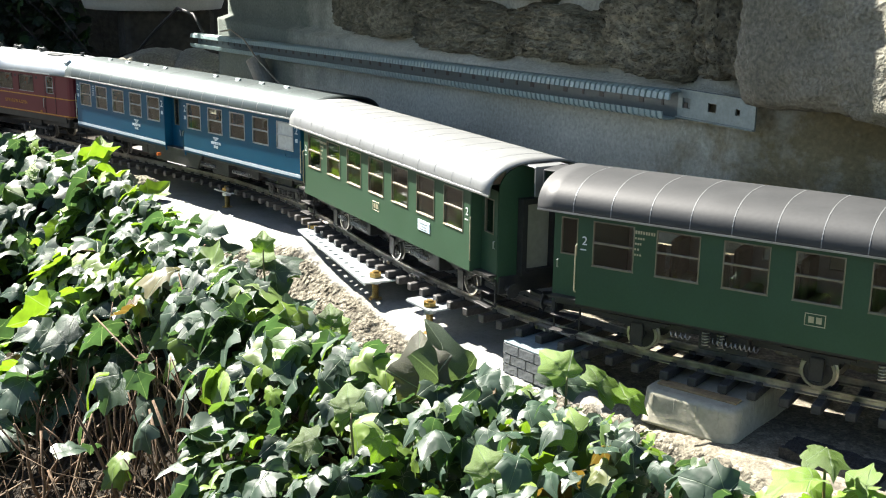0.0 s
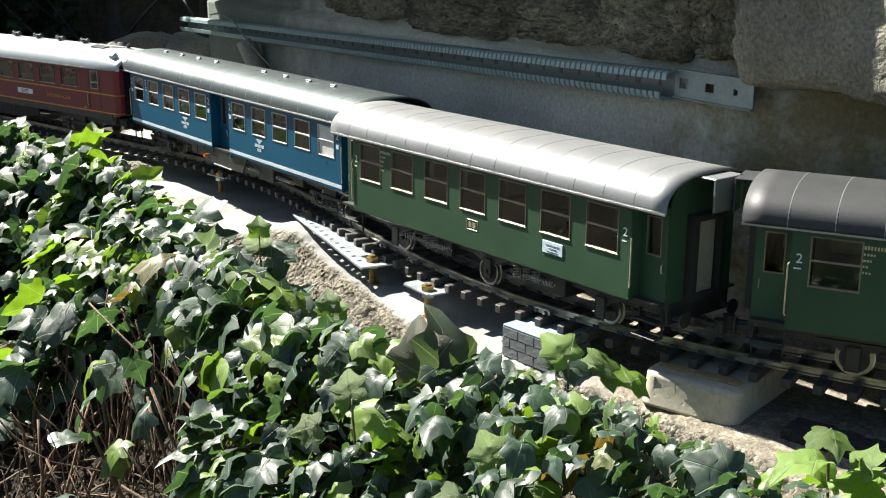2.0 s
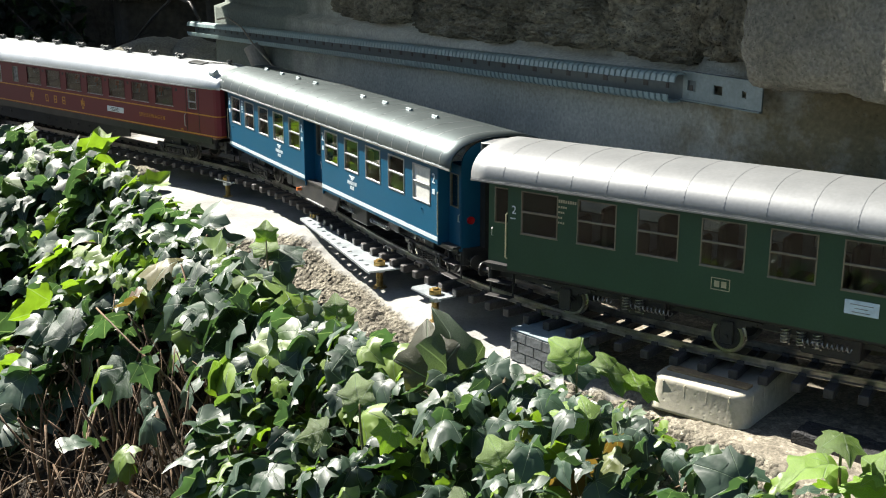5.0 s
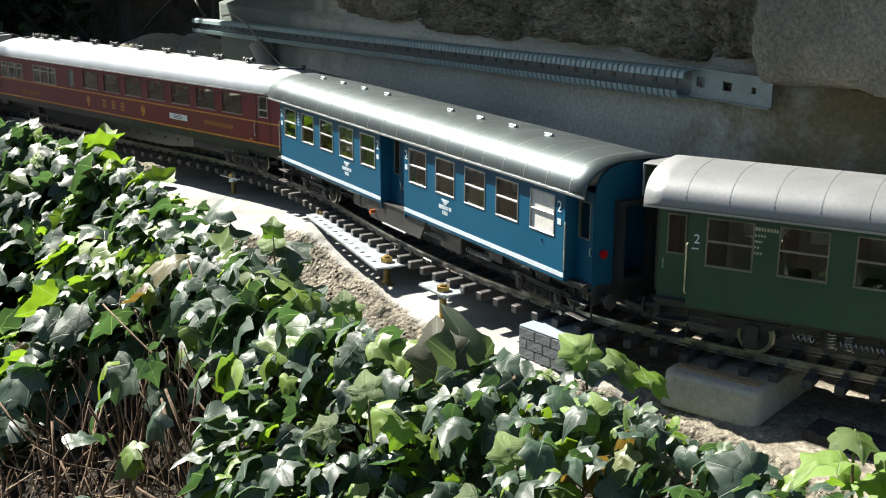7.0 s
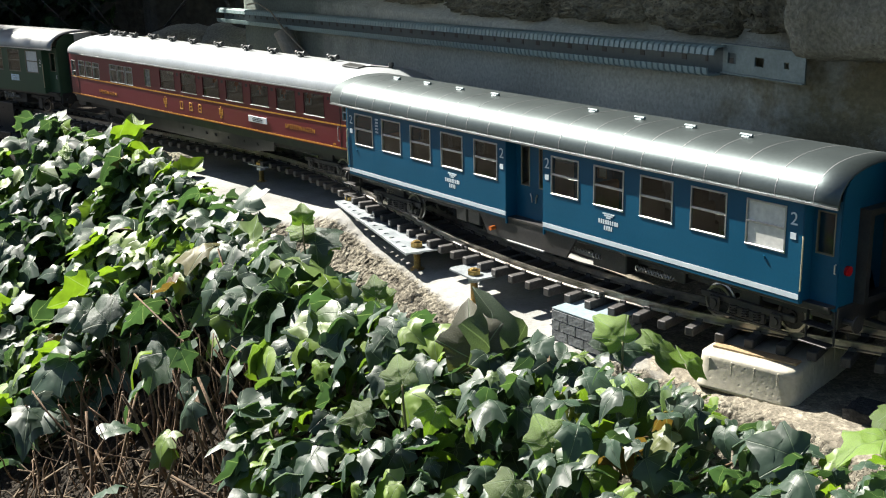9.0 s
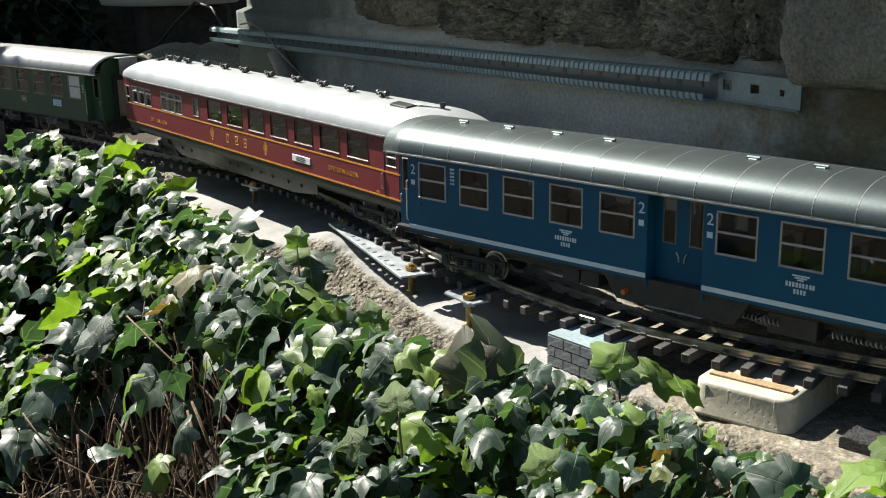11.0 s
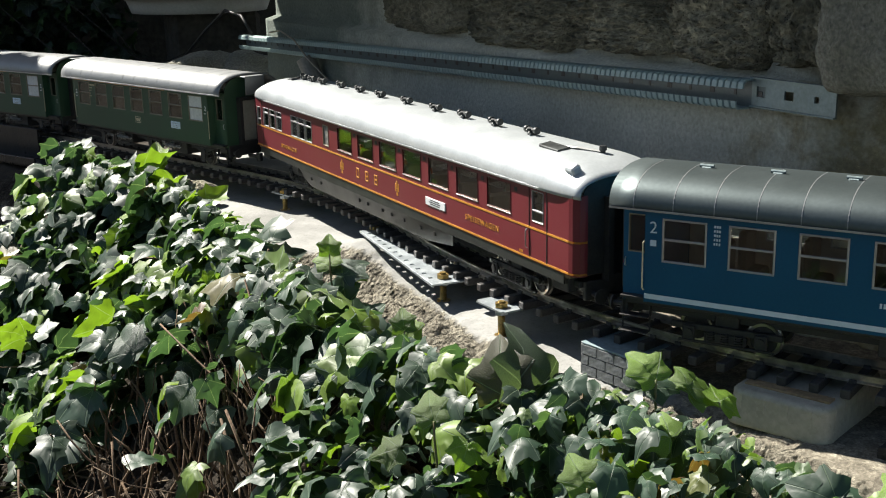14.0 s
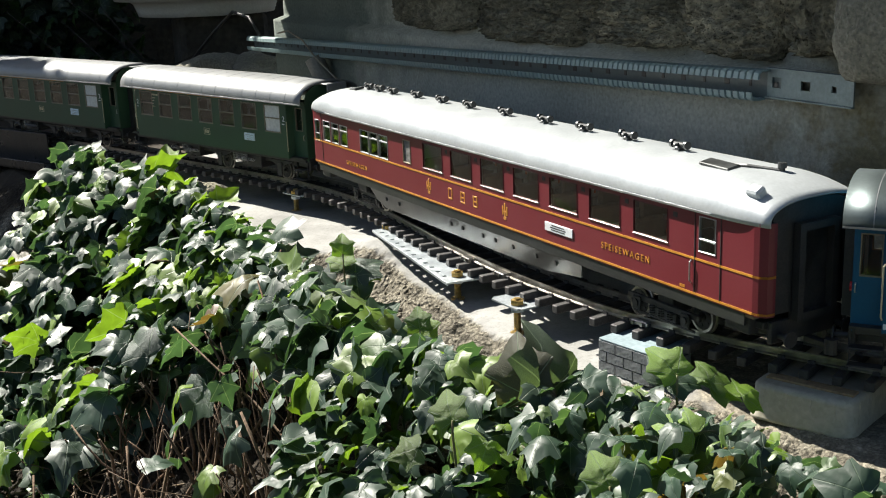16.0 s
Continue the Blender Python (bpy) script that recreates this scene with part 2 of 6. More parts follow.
M = dict(
    wall=pitted(mat("weathered_render", (0.50, 0.505, 0.435), 0.95, color2=(0.38, 0.385, 0.33), scale=7, fine=0.16, bump=0.0016, bscale=190), 210, 0.0008, 0.82),
    stone=pitted(mat("rough_tuff_stone", (0.37, 0.345, 0.25), 0.95, color2=(0.125, 0.118, 0.08), scale=12, fine=0.4, bump=0.006, bscale=140), 230, 0.0025, 0.55),
    plaster=pitted(mat("coarse_plaster", (0.30, 0.29, 0.235), 0.95, color2=(0.17, 0.165, 0.125), scale=9, fine=0.3, bump=0.004, bscale=230), 260, 0.0015, 0.65),
    duct=mat("blue_grey_plastic", (0.33, 0.44, 0.44), 0.45, color2=(0.26, 0.35, 0.35), scale=12, fine=0.1, bump=0.0003),
    galv=mat("galvanised_steel", (0.55, 0.60, 0.62), 0.42, 0.75, color2=(0.42, 0.47, 0.50), scale=45, fine=0.12, bump=0.0002, bscale=300),
    brass=mat("brass_thread", (0.55, 0.38, 0.12), 0.35, 0.9, color2=(0.3, 0.2, 0.07), scale=120, fine=0.25, bump=0.0006, bscale=900),
    rail=mat("rail_metal", (0.5, 0.48, 0.44), 0.32, 0.95, color2=(0.3, 0.275, 0.24), scale=40, fine=0.2, bump=0.0002),
    tie=mat("dark_tie_plastic", (0.055, 0.052, 0.05), 0.6, color2=(0.03, 0.028, 0.027), scale=60, fine=0.3, bump=0.0005, bscale=500),
    black=mat("black_underframe", (0.022, 0.022, 0.023), 0.5, color2=(0.035, 0.032, 0.03), scale=60, fine=0.25, bump=0.0002, bscale=500),
    steel=mat("wheel_steel", (0.45, 0.43, 0.40), 0.3, 1.0, color2=(0.3, 0.28, 0.26), scale=60, fine=0.15),
    blue=mat("blue_paint", (0.003, 0.080, 0.156), 0.42, color2=(0.003, 0.071, 0.14), scale=18, fine=0.05, bump=0.00006, bscale=400, spec=0.35),
    green=mat("green_paint", (0.037, 0.083, 0.046), 0.45, color2=(0.032, 0.071, 0.039), scale=18, fine=0.05, bump=0.00006, bscale=400, spec=0.35),
    red=mat("wine_red_paint", (0.165, 0.026, 0.033), 0.38, color2=(0.15, 0.021, 0.028), scale=18, fine=0.05, bump=0.00006, bscale=400, spec=0.4),
    roofgrey=mat("grey_roof_paint", (0.235, 0.245, 0.247), 0.45, 0.38, color2=(0.21, 0.22, 0.222), scale=25, fine=0.06, bump=0.00008, bscale=260, rvar=0.03),
    roofdark=mat("dark_grey_roof_paint", (0.042, 0.044, 0.046), 0.55, color2=(0.034, 0.036, 0.038), scale=25, fine=0.08, bump=0.00008, bscale=260, rvar=0.04, spec=0.4),
    # seams coloured paler for the light their raised edges catch
    seam=mat("lightcatch_roof_seam", (0.26, 0.27, 0.275), 0.4, 0.4, color2=(0.2, 0.21, 0.215), scale=60, fine=0.1),
    roofsilver=mat("silver_roof_paint", (0.46, 0.49, 0.50), 0.36, 0.3, color2=(0.40, 0.43, 0.44), scale=25, fine=0.06, bump=0.0001, bscale=260, rvar=0.06),
    alu=mat("aluminium_frame", (0.50, 0.51, 0.52), 0.36, 0.85, color2=(0.42, 0.43, 0.44), scale=80, fine=0.08),
    cream=mat("pale_stripe", (0.62, 0.70, 0.74), 0.4, color2=(0.55, 0.63, 0.67), scale=60, fine=0.06),
    white=mat("white_enamel", (0.78, 0.80, 0.80), 0.45, color2=(0.7, 0.73, 0.74), scale=50, fine=0.06),
    gold=mat("gold_lettering", (0.60, 0.27, 0.035), 0.45, 0.1, color2=(0.52, 0.22, 0.03), scale=90, fine=0.1),
    seat=mat("brown_seat", (0.27, 0.19, 0.11), 0.6, color2=(0.21, 0.14, 0.08), scale=60, fine=0.15),
    cloth=mat("pale_table", (0.55, 0.5, 0.4), 0.6, color2=(0.45, 0.4, 0.32), scale=60),
    lampred=mat("red_lens", (0.5, 0.01, 0.015), 0.25, color2=(0.4, 0.008, 0.01), scale=60),
    orange=mat("orange_plastic", (0.62, 0.16, 0.03), 0.4, color2=(0.5, 0.12, 0.02), scale=60),
    frosted=mat("frosted_pane", (0.66, 0.66, 0.62), 0.5, color2=(0.6, 0.6, 0.56), scale=60),
    brick=mat("cast_brick_grey", (0.2, 0.215, 0.225), 0.8, color2=(0.12, 0.13, 0.135), scale=60, fine=0.3, bump=0.001, bscale=320),
    boxcream=pitted(mat("weathered_cream_plastic", (0.47, 0.44, 0.355), 0.6, color2=(0.36, 0.34, 0.27), scale=18, fine=0.1, bump=0.0003), 160, 0.0002, 0.85),
    wood=mat("plank_wood", (0.36, 0.26, 0.14), 0.75, color2=(0.25, 0.17, 0.09), scale=30, fine=0.25, bump=0.001, bscale=220),
    twig=mat("dry_twig", (0.17, 0.11, 0.065), 0.85, color2=(0.09, 0.06, 0.035), scale=60, fine=0.35, bump=0.001, bscale=260),
    darkiron=mat("black_painted_iron", (0.02, 0.022, 0.025), 0.3, 0.3, color2=(0.035, 0.035, 0.036), scale=30, fine=0.2, bump=0.0004, bscale=260),
    paper=mat("pale_blue_card", (0.62, 0.74, 0.8), 0.55, color2=(0.55, 0.68, 0.75), scale=60),
    pot=mat("white_plastic_tub", (0.72, 0.72, 0.68), 0.5, color2=(0.6, 0.6, 0.55), scale=9, fine=0.08),
    pipe=mat("grey_pipe", (0.36, 0.34, 0.29), 0.6, color2=(0.26, 0.24, 0.2), scale=25, fine=0.15),
    wire=mat("thin_cable", (0.3, 0.26, 0.2), 0.5),
    glass=glass_mat("window_glass", (0.82, 0.86, 0.84)),
    ivy=leaf_mat("ivy_leaf", (0.034, 0.068, 0.043), (0.12, 0.195, 0.022), 0.15),
    bush=leaf_mat("shrub_leaf", (0.022, 0.045, 0.022), (0.04, 0.09, 0.025), 0.1),
)


stain_or_shade(M["wall"], -1.00, -0.84, (0.50, 0.43, 0.29))
# the far-left end darkened in the colour, standing in for shade there
stain_or_shade(M["wall"], -2.02, -2.30, (0.30, 0.35, 0.35), 5.0)


# ---- mesh helpers ----
def part(name, bm, material, parent=None, label="", smooth=False):
    me = bpy.data.meshes.new(name)
    bmesh.ops.recalc_face_normals(bm, faces=bm.faces)
    bm.to_mesh(me)
    bm.free()
    if smooth:
        for p in me.polygons:
            p.use_smooth = True
    me.materials.append(material)
    ob = new(name, me)
    ob.parent = parent
    if label:
        ob["label"] = label
    return ob


def share(name, me, parent, m):
    """Another object on the same mesh."""
    ob = new(name, me)
    ob.parent = parent
    ob.matrix_basis = m
    return ob


def box(bm, x0, x1, y0, y1, z0, z1, bev=0.0):
    r = bmesh.ops.create_cube(bm, size=1.0, matrix=Matrix.LocRotScale(((x0 + x1) / 2, (y0 + y1) / 2, (z0 + z1) / 2), None, (abs(x1 - x0), abs(y1 - y0), abs(z1 - z0))))
    if bev:
        es = list({e for v in r["verts"] for e in v.link_edges})
        bmesh.ops.bevel(bm, geom=es, offset=bev, segments=1, affect="EDGES")
    return bm


def cyl(bm, p, q, r, n=12, r2=None):
    p, q = Vector(p), Vector(q)
    m = Matrix.Translation((p + q) / 2) @ (q - p).to_track_quat("Z", "Y").to_matrix().to_4x4()
    bmesh.ops.create_cone(bm, cap_ends=True, segments=n, radius1=r, radius2=r if r2 is None else r2, depth=(q - p).length, matrix=m)
    return bm


def B():
    return bmesh.new()


def tube(points, r, n=6, taper=1.0):
    """A bent round bar through points."""
    bm = bmesh.new()
    rings = []
    pts = [Vector(p) for p in points]
    for i, p in enumerate(pts):
        d = (pts[min(i + 1, len(pts) - 1)] - pts[max(i - 1, 0)]).normalized()
        a = d.orthogonal().normalized() if i == 0 else (rings_a - d * rings_a.dot(d)).normalized()
        rings_a = a
        b = d.cross(a)
        rad = r * (1 + (taper - 1) * i / (len(pts) - 1))
        rings.append([bm.verts.new(p + (a * math.cos(t) + b * math.sin(t)) * rad) for t in [2 * math.pi * k / n for k in range(n)]])
    for u, v in zip(rings, rings[1:]):
        for k in range(n):
            bm.faces.new((u[k], u[(k + 1) % n], v[(k + 1) % n], v[k]))
    bm.faces.new(rings[0][::-1])
    bm.faces.new(rings[-1])
    return bm


def sheet(bm, x0, x1, z0, z1, holes, ya, yb):
    """An upright panel from ya to yb with rectangular openings cut through; holes: (x0, x1, z0, z1)."""
    xs = sorted({x0, x1, *(h[0] for h in holes), *(h[1] for h in holes)})
    zs = sorted({z0, z1, *(h[2] for h in holes), *(h[3] for h in holes)})

    def solid(i, j):
        if not (0 <= i < len(xs) - 1 and 0 <= j < len(zs) - 1):
            return False
        cx, cz = (xs[i] + xs[i + 1]) / 2, (zs[j] + zs[j + 1]) / 2
        return not any(h[0] < cx < h[1] and h[2] < cz < h[3] for h in holes)

    def quad(*ps):
        bm.faces.new([bm.verts.new(p) for p in ps])

    for i in range(len(xs) - 1):
        for j in range(len(zs) - 1):
            if not solid(i, j):
                continue
            a, b, c, d = xs[i], xs[i + 1], zs[j], zs[j + 1]
            quad((a, ya, c), (b, ya, c), (b, ya, d), (a, ya, d))
            quad((a, yb, c), (a, yb, d), (b, yb, d), (b, yb, c))
            if not solid(i - 1, j):
                quad((a, ya, c), (a, ya, d), (a, yb, d), (a, yb, c))
            if not solid(i + 1, j):
                quad((b, ya, c), (b, yb, c), (b, yb, d), (b, ya, d))
            if not solid(i, j - 1):
                quad((a, ya, c), (a, yb, c), (b, yb, c), (b, ya, c))
            if not solid(i, j + 1):
                quad((a, ya, d), (b, ya, d), (b, yb, d), (a, yb, d))
    bmesh.ops.remove_doubles(bm, verts=bm.verts, dist=1e-6)
    return bm


# ---- the line of the track ----
KNOTS = [-1.551, -1.55, -1.3, -1.05, -0.8, -0.55, -0.3, -0.05, 0.2, 0.45, 0.7, 0.85, 1.65]
BENDS = [0, -0.358, -0.337, 0.116, -0.029, -0.933, -0.774, 0.356, 0.787, 1.258, 0.152, 0.56, 0]
LINE_S = np.arange(-3.7, 3.2, 0.01)
LINE_K = np.interp(LINE_S, KNOTS, BENDS)
ZERO = int(np.argmin(abs(LINE_S)))
LINE_H = np.cumsum(LINE_K) * 0.01
LINE_H = LINE_H - LINE_H[ZERO] - 1.1043
LINE_X = np.cumsum(np.cos(LINE_H)) * 0.01
LINE_Y = np.cumsum(np.sin(LINE_H)) * 0.01
LINE_X, LINE_Y = LINE_X - LINE_X[ZERO] - 0.0231, LINE_Y - LINE_Y[ZERO] + 1.4767


def on_line(s, side=0.0, z=0.0):
    """A point at s metres along the track, side metres to the left of its middle, and the heading there."""
    h = float(np.interp(s, LINE_S, LINE_H))
    return Vector((float(np.interp(s, LINE_S, LINE_X)) - side * math.sin(h), float(np.interp(s, LINE_S, LINE_Y)) + side * math.cos(h), z)), h


RAIL_TOP = 0.0175


# ---- ground: a concrete ledge with a crumbled edge, falling to soil under the ivy ----
# line of the ivy's foot, and the concrete's rim that runs under the leaves further left
IVY_EDGE = [(-3.2, 4.0), (-1.2, 2.85), (-0.75, 2.35), (-0.405, 2.014), (-0.292, 1.849), (-0.193, 1.692), (-0.142, 1.568), (-0.083, 1.449), (-0.024, 1.35), (0.033, 1.262),
        (0.084, 1.184), (0.172, 1.097), (0.231, 1.036), (0.277, 0.975), (0.314, 0.91), (0.42, 0.76), (0.9, 0.3), (2.5, -0.6)]
EDGE = [(-3.2, 3.9), (-1.25, 2.72), (-0.80, 2.20), (-0.50, 1.96), (-0.40, 1.84), (-0.335, 1.745), (-0.275, 1.665), (-0.20, 1.640), (-0.158, 1.610), (-0.124, 1.545), (-0.066, 1.42), (-0.014, 1.305),
        (0.045, 1.215), (0.10, 1.15), (0.172, 1.092), (0.231, 1.036), (0.277, 0.975), (0.314, 0.91), (0.42, 0.76), (0.9, 0.3), (2.5, -0.6)]
RIM = tuple(np.array(c) for c in zip(*EDGE))
FOOT = tuple(np.array(c) for c in zip(*IVY_EDGE))


def edge_dist(x, y, line=RIM):
    """How far a place lies out from the ledge, towards the ivy (negative on the ledge)."""
    ax, ay, bx, by = line[0][:-1], line[1][:-1], line[0][1:], line[1][1:]
    dx, dy = bx - ax, by - ay
    t = np.clip(((x - ax) * dx + (y - ay) * dy) / (dx * dx + dy * dy), 0, 1)
    qx, qy = x - ax - t * dx, y - ay - t * dy
    d = np.hypot(qx, qy)
    i = int(np.argmin(d))
    return float(d[i]) * (1 if dx[i] * qy[i] - dy[i] * qx[i] < 0 else -1)


def ground_z(x, y):
    q = edge_dist(x, y)
    w = noise.noise(Vector((x * 9, y * 9, 1.3))) * 0.022 + noise.noise(Vector((x * 27, y * 27, 4.1))) * 0.010
    z = float(np.interp(q + w, (-0.02, 0.0, 0.025, 0.06, 0.10, 0.15, 0.3, 0.5, 0.9), (-0.035, -0.036, -0.045, -0.068, -0.105, -0.135, -0.26, -0.36, -0.38)))
    # the slab rises a little past the first stud and has a lump under the end of the angle
    if y < 2.6:
        z += 0.006 * min(1.0, max(0.0, (y - 1.30) / 0.1)) * min(1.0, max(0.0, (2.3 - y) / 0.3))
    z += 0.020 * math.exp(-((x + 0.172) ** 2 + (y - 1.648) ** 2) / 0.0030)
    if q > -0.02:
        k = min(1, (q + 0.02) / 0.05)
        z += k * (0.008 * noise.noise(Vector((x * 38, y * 38, 0))) + 0.008 * noise.noise(Vector((x * 80, y * 80, 5))) + 0.006 * noise.noise(Vector((x * 170, y * 170, 9))))
    elif q > -1:
        z += 0.0012 * noise.noise(Vector((x * 20, y * 20, 3))) + 0.0006 * noise.noise(Vector((x * 70, y * 70, 3)))
    return z


def ground_mat():
    """Concrete that wears into coarse aggregate at its rim and gives way to soil, by the zones stored on the mesh, with ragged borders."""
    m = bpy.data.materials.new("ledge_and_bank")
    m.use_nodes = True
    nt, L = m.node_tree, m.node_tree.links
    b = nt.nodes["Principled BSDF"]
    b.inputs["Roughness"].default_value, b.inputs["Specular IOR Level"].default_value = 0.93, 0.3
    tc = nt.nodes.new("ShaderNodeTexCoord")

    def tex(scale, detail=6, rough=0.6):
        n = nt.nodes.new("ShaderNodeTexNoise")
        n.inputs["Scale"].default_value, n.inputs["Detail"].default_value, n.inputs["Roughness"].default_value = scale, detail, rough
        L.new(tc.outputs["Object"], n.inputs["Vector"])
        return n.outputs["Fac"]

    def ramp(fac, stops):
        r = nt.nodes.new("ShaderNodeValToRGB")
        e = r.color_ramp.elements
        e[0].position, e[0].color = stops[0][0], (*stops[0][1], 1)
        e[1].position, e[1].color = stops[-1][0], (*stops[-1][1], 1)
        for pos, col in stops[1:-1]:
            e.new(pos).color = (*col, 1)
        L.new(fac, r.inputs["Fac"])
        return r.outputs["Color"]

    def blend(fac, a, c, kind="MIX"):
        x = nt.nodes.new("ShaderNodeMix")
        x.data_type, x.blend_type = "RGBA", kind
        if isinstance(fac, float):
            x.inputs["Factor"].default_value = fac
        else:
            L.new(fac, x.inputs["Factor"])
        L.new(a, x.inputs[6])
        L.new(c, x.inputs[7])
        return x.outputs[2]

    def zone(name, ragged):
        at = nt.nodes.new("ShaderNodeAttribute")
        at.attribute_name = name
        sub = nt.nodes.new("ShaderNodeMath")
        sub.operation = "MULTIPLY_ADD"
        L.new(ragged, sub.inputs[0])
        sub.inputs[1].default_value = 0.9
        L.new(at.outputs["Fac"], sub.inputs[2])
        mr = nt.nodes.new("ShaderNodeMapRange")
        mr.inputs["From Min"].default_value, mr.inputs["From Max"].default_value = 0.80, 1.10
        L.new(sub.outputs[0], mr.inputs["Value"])
        return mr.outputs[0]

    broad, mid, fine, grit = tex(7), tex(45, 8, 0.7), tex(190, 6, 0.7), tex(420, 4)
    slab = blend(0.55, ramp(broad, ((0.3, (0.19, 0.19, 0.178)), (0.55, (0.295, 0.295, 0.28)), (0.7, (0.36, 0.36, 0.342)))), ramp(fine, ((0.3, (0.55, 0.54, 0.52)), (0.5, (0.95, 0.95, 0.95)), (0.7, (1.0, 1.0, 1.0)))), "MULTIPLY")
    dusty = blend(0.7, ramp(mid, ((0.3, (0.15, 0.135, 0.11)), (0.7, (0.30, 0.275, 0.225)))), ramp(grit, ((0.35, (0.5, 0.48, 0.45)), (0.6, (1.0, 1.0, 1.0)))), "MULTIPLY")
    rim = blend(0.75, ramp(mid, ((0.30, (0.11, 0.10, 0.082)), (0.48, (0.25, 0.235, 0.20)), (0.70, (0.37, 0.355, 0.31)))), ramp(fine, ((0.32, (0.35, 0.32, 0.27)), (0.52, (0.95, 0.93, 0.88)), (0.75, (1.0, 1.0, 1.0)))), "MULTIPLY")
    soil_shade = ramp(mid, ((0.3, (0.016, 0.013, 0.009)), (0.7, (0.055, 0.042, 0.028))))
    zr = zone("rim", mid)
    # pebbles and crumbs of two sizes in the broken rim
    crumbs = []
    for scale, lo in ((150, 0.45), (340, 0.4)):
        v = nt.nodes.new("ShaderNodeTexVoronoi")
        v.inputs["Scale"].default_value = scale
        L.new(tc.outputs["Object"], v.inputs["Vector"])
        crumbs.append(v.outputs["Distance"])
        rim = blend(0.62, rim, ramp(v.outputs["Color"], ((0.15, (lo, lo, lo * 0.92)), (0.5, (1.0, 0.98, 0.93)), (0.95, (1.5, 1.5, 1.45)))), "MULTIPLY")
        dusty = blend(0.6, dusty, ramp(v.outputs["Color"], ((0.2, (0.62, 0.61, 0.58)), (0.6, (1.05, 1.04, 1.0)), (0.95, (1.6, 1.6, 1.55)))), "MULTIPLY")
    col = blend(zone("dust", mid), slab, dusty)
    col = blend(zr, col, rim)
    col = blend(zone("soil_shade", mid), col, soil_shade)
    L.new(col, b.inputs["Base Color"])
    bp = nt.nodes.new("ShaderNodeBump")
    bp.inputs["Distance"].default_value = 0.0012
    L.new(fine, bp.inputs["Height"])
    rough = nt.nodes.new("ShaderNodeBump")
    rough.inputs["Distance"].default_value = 0.009
    L.new(zr, rough.inputs["Strength"])
    L.new(tex(110, 9, 0.75), rough.inputs["Height"])
    L.new(bp.outputs[0], rough.inputs["Normal"])
    peb = nt.nodes.new("ShaderNodeBump")
    peb.inputs["Distance"].default_value = 0.006
    peb.invert = True
    L.new(zr, peb.inputs["Strength"])
    L.new(crumbs[0], peb.inputs["Height"])
    L.new(rough.outputs[0], peb.inputs["Normal"])
    L.new(peb.outputs[0], b.inputs["Normal"])
    return m


def build_ground():
    def steps(a, b, d, far):
        inner = list(np.arange(a, b, d))
        lo, hi, g = [], [], d
        p = a
        while p > a - far:
            g *= 1.6
            p -= g
            lo.append(p)
        g, p = d, inner[-1]
        while p < b + far:
            g *= 1.6
            p += g
            hi.append(p)
        return lo[::-1] + inner + hi

    xs, ys = steps(-0.9, 0.55, 0.006, 60), steps(0.7, 2.1, 0.006, 60)
    verts = [(x, y, ground_z(x, y)) for y in ys for x in xs]
    n = len(xs)
    faces = [(j * n + i, j * n + i + 1, (j + 1) * n + i + 1, (j + 1) * n + i) for j in range(len(ys) - 1) for i in range(n - 1)]
    me = bpy.data.meshes.new("ground")
    me.from_pydata(verts, [], faces)
    # zones: worn rim, soil of the bank plus painted shade far left, dusty end of the ledge
    me.materials.append(ground_mat())
    zones = {k: me.attributes.new(k, "FLOAT", "POINT") for k in ("rim", "soil_shade", "dust")}
    for i, (x, y, z) in enumerate(verts):
        q = edge_dist(x, y)
        zones["rim"].data[i].value = min(1.0, max(0.0, 0.5 + (q - 0.006) / 0.03))
        soil_shade = min(1.0, max(0.0, 0.5 + (q - 0.135) / 0.06))
        # far-left ledge takes the dark soil colour to stand for shade
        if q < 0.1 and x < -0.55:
            soil_shade = max(soil_shade, min(1.0, (-0.62 - x) / 0.1))
        zones["soil_shade"].data[i].value = soil_shade
        zones["dust"].data[i].value = min(1.0, max(0.0, 0.5 + (x - 0.19) / 0.12))
    for f in me.polygons:
        f.use_smooth = True
    ob = new("ground", me)
    tagged(ob, "pale sunlit concrete ledge with crumbling edge above soil bank", "ground", kind="structure")


build_ground()

# ---- the garden wall behind the track: u runs along it to the right, v out towards the path, z up ----
WU, WV = Vector((0.486, -0.874, 0)), Vector((-0.874, -0.486, 0))
WALL = Matrix(((WU.x, WV.x, 0, 0), (WU.y, WV.y, 0, 0), (0, 0, 1, 0), (0, 0, 0, 1)))


def wall_depth(u, z):
    v = -0.937 + 0.004 * noise.noise(Vector((u * 6, z * 6, 0)))
    if u > -0.97:
        k = min(1, (u + 0.97) / 0.12)
        v -= 0.5 * max(0, u + 0.93) + k * (0.02 * noise.noise(Vector((u * 14, z * 14, 4))) + 0.012 * noise.noise(Vector((u * 40, z * 40, 7))))
    if z > 0.247:
        v -= 0.03 + 0.01 * noise.noise(Vector((u * 12, z * 12, 8)))
    return v


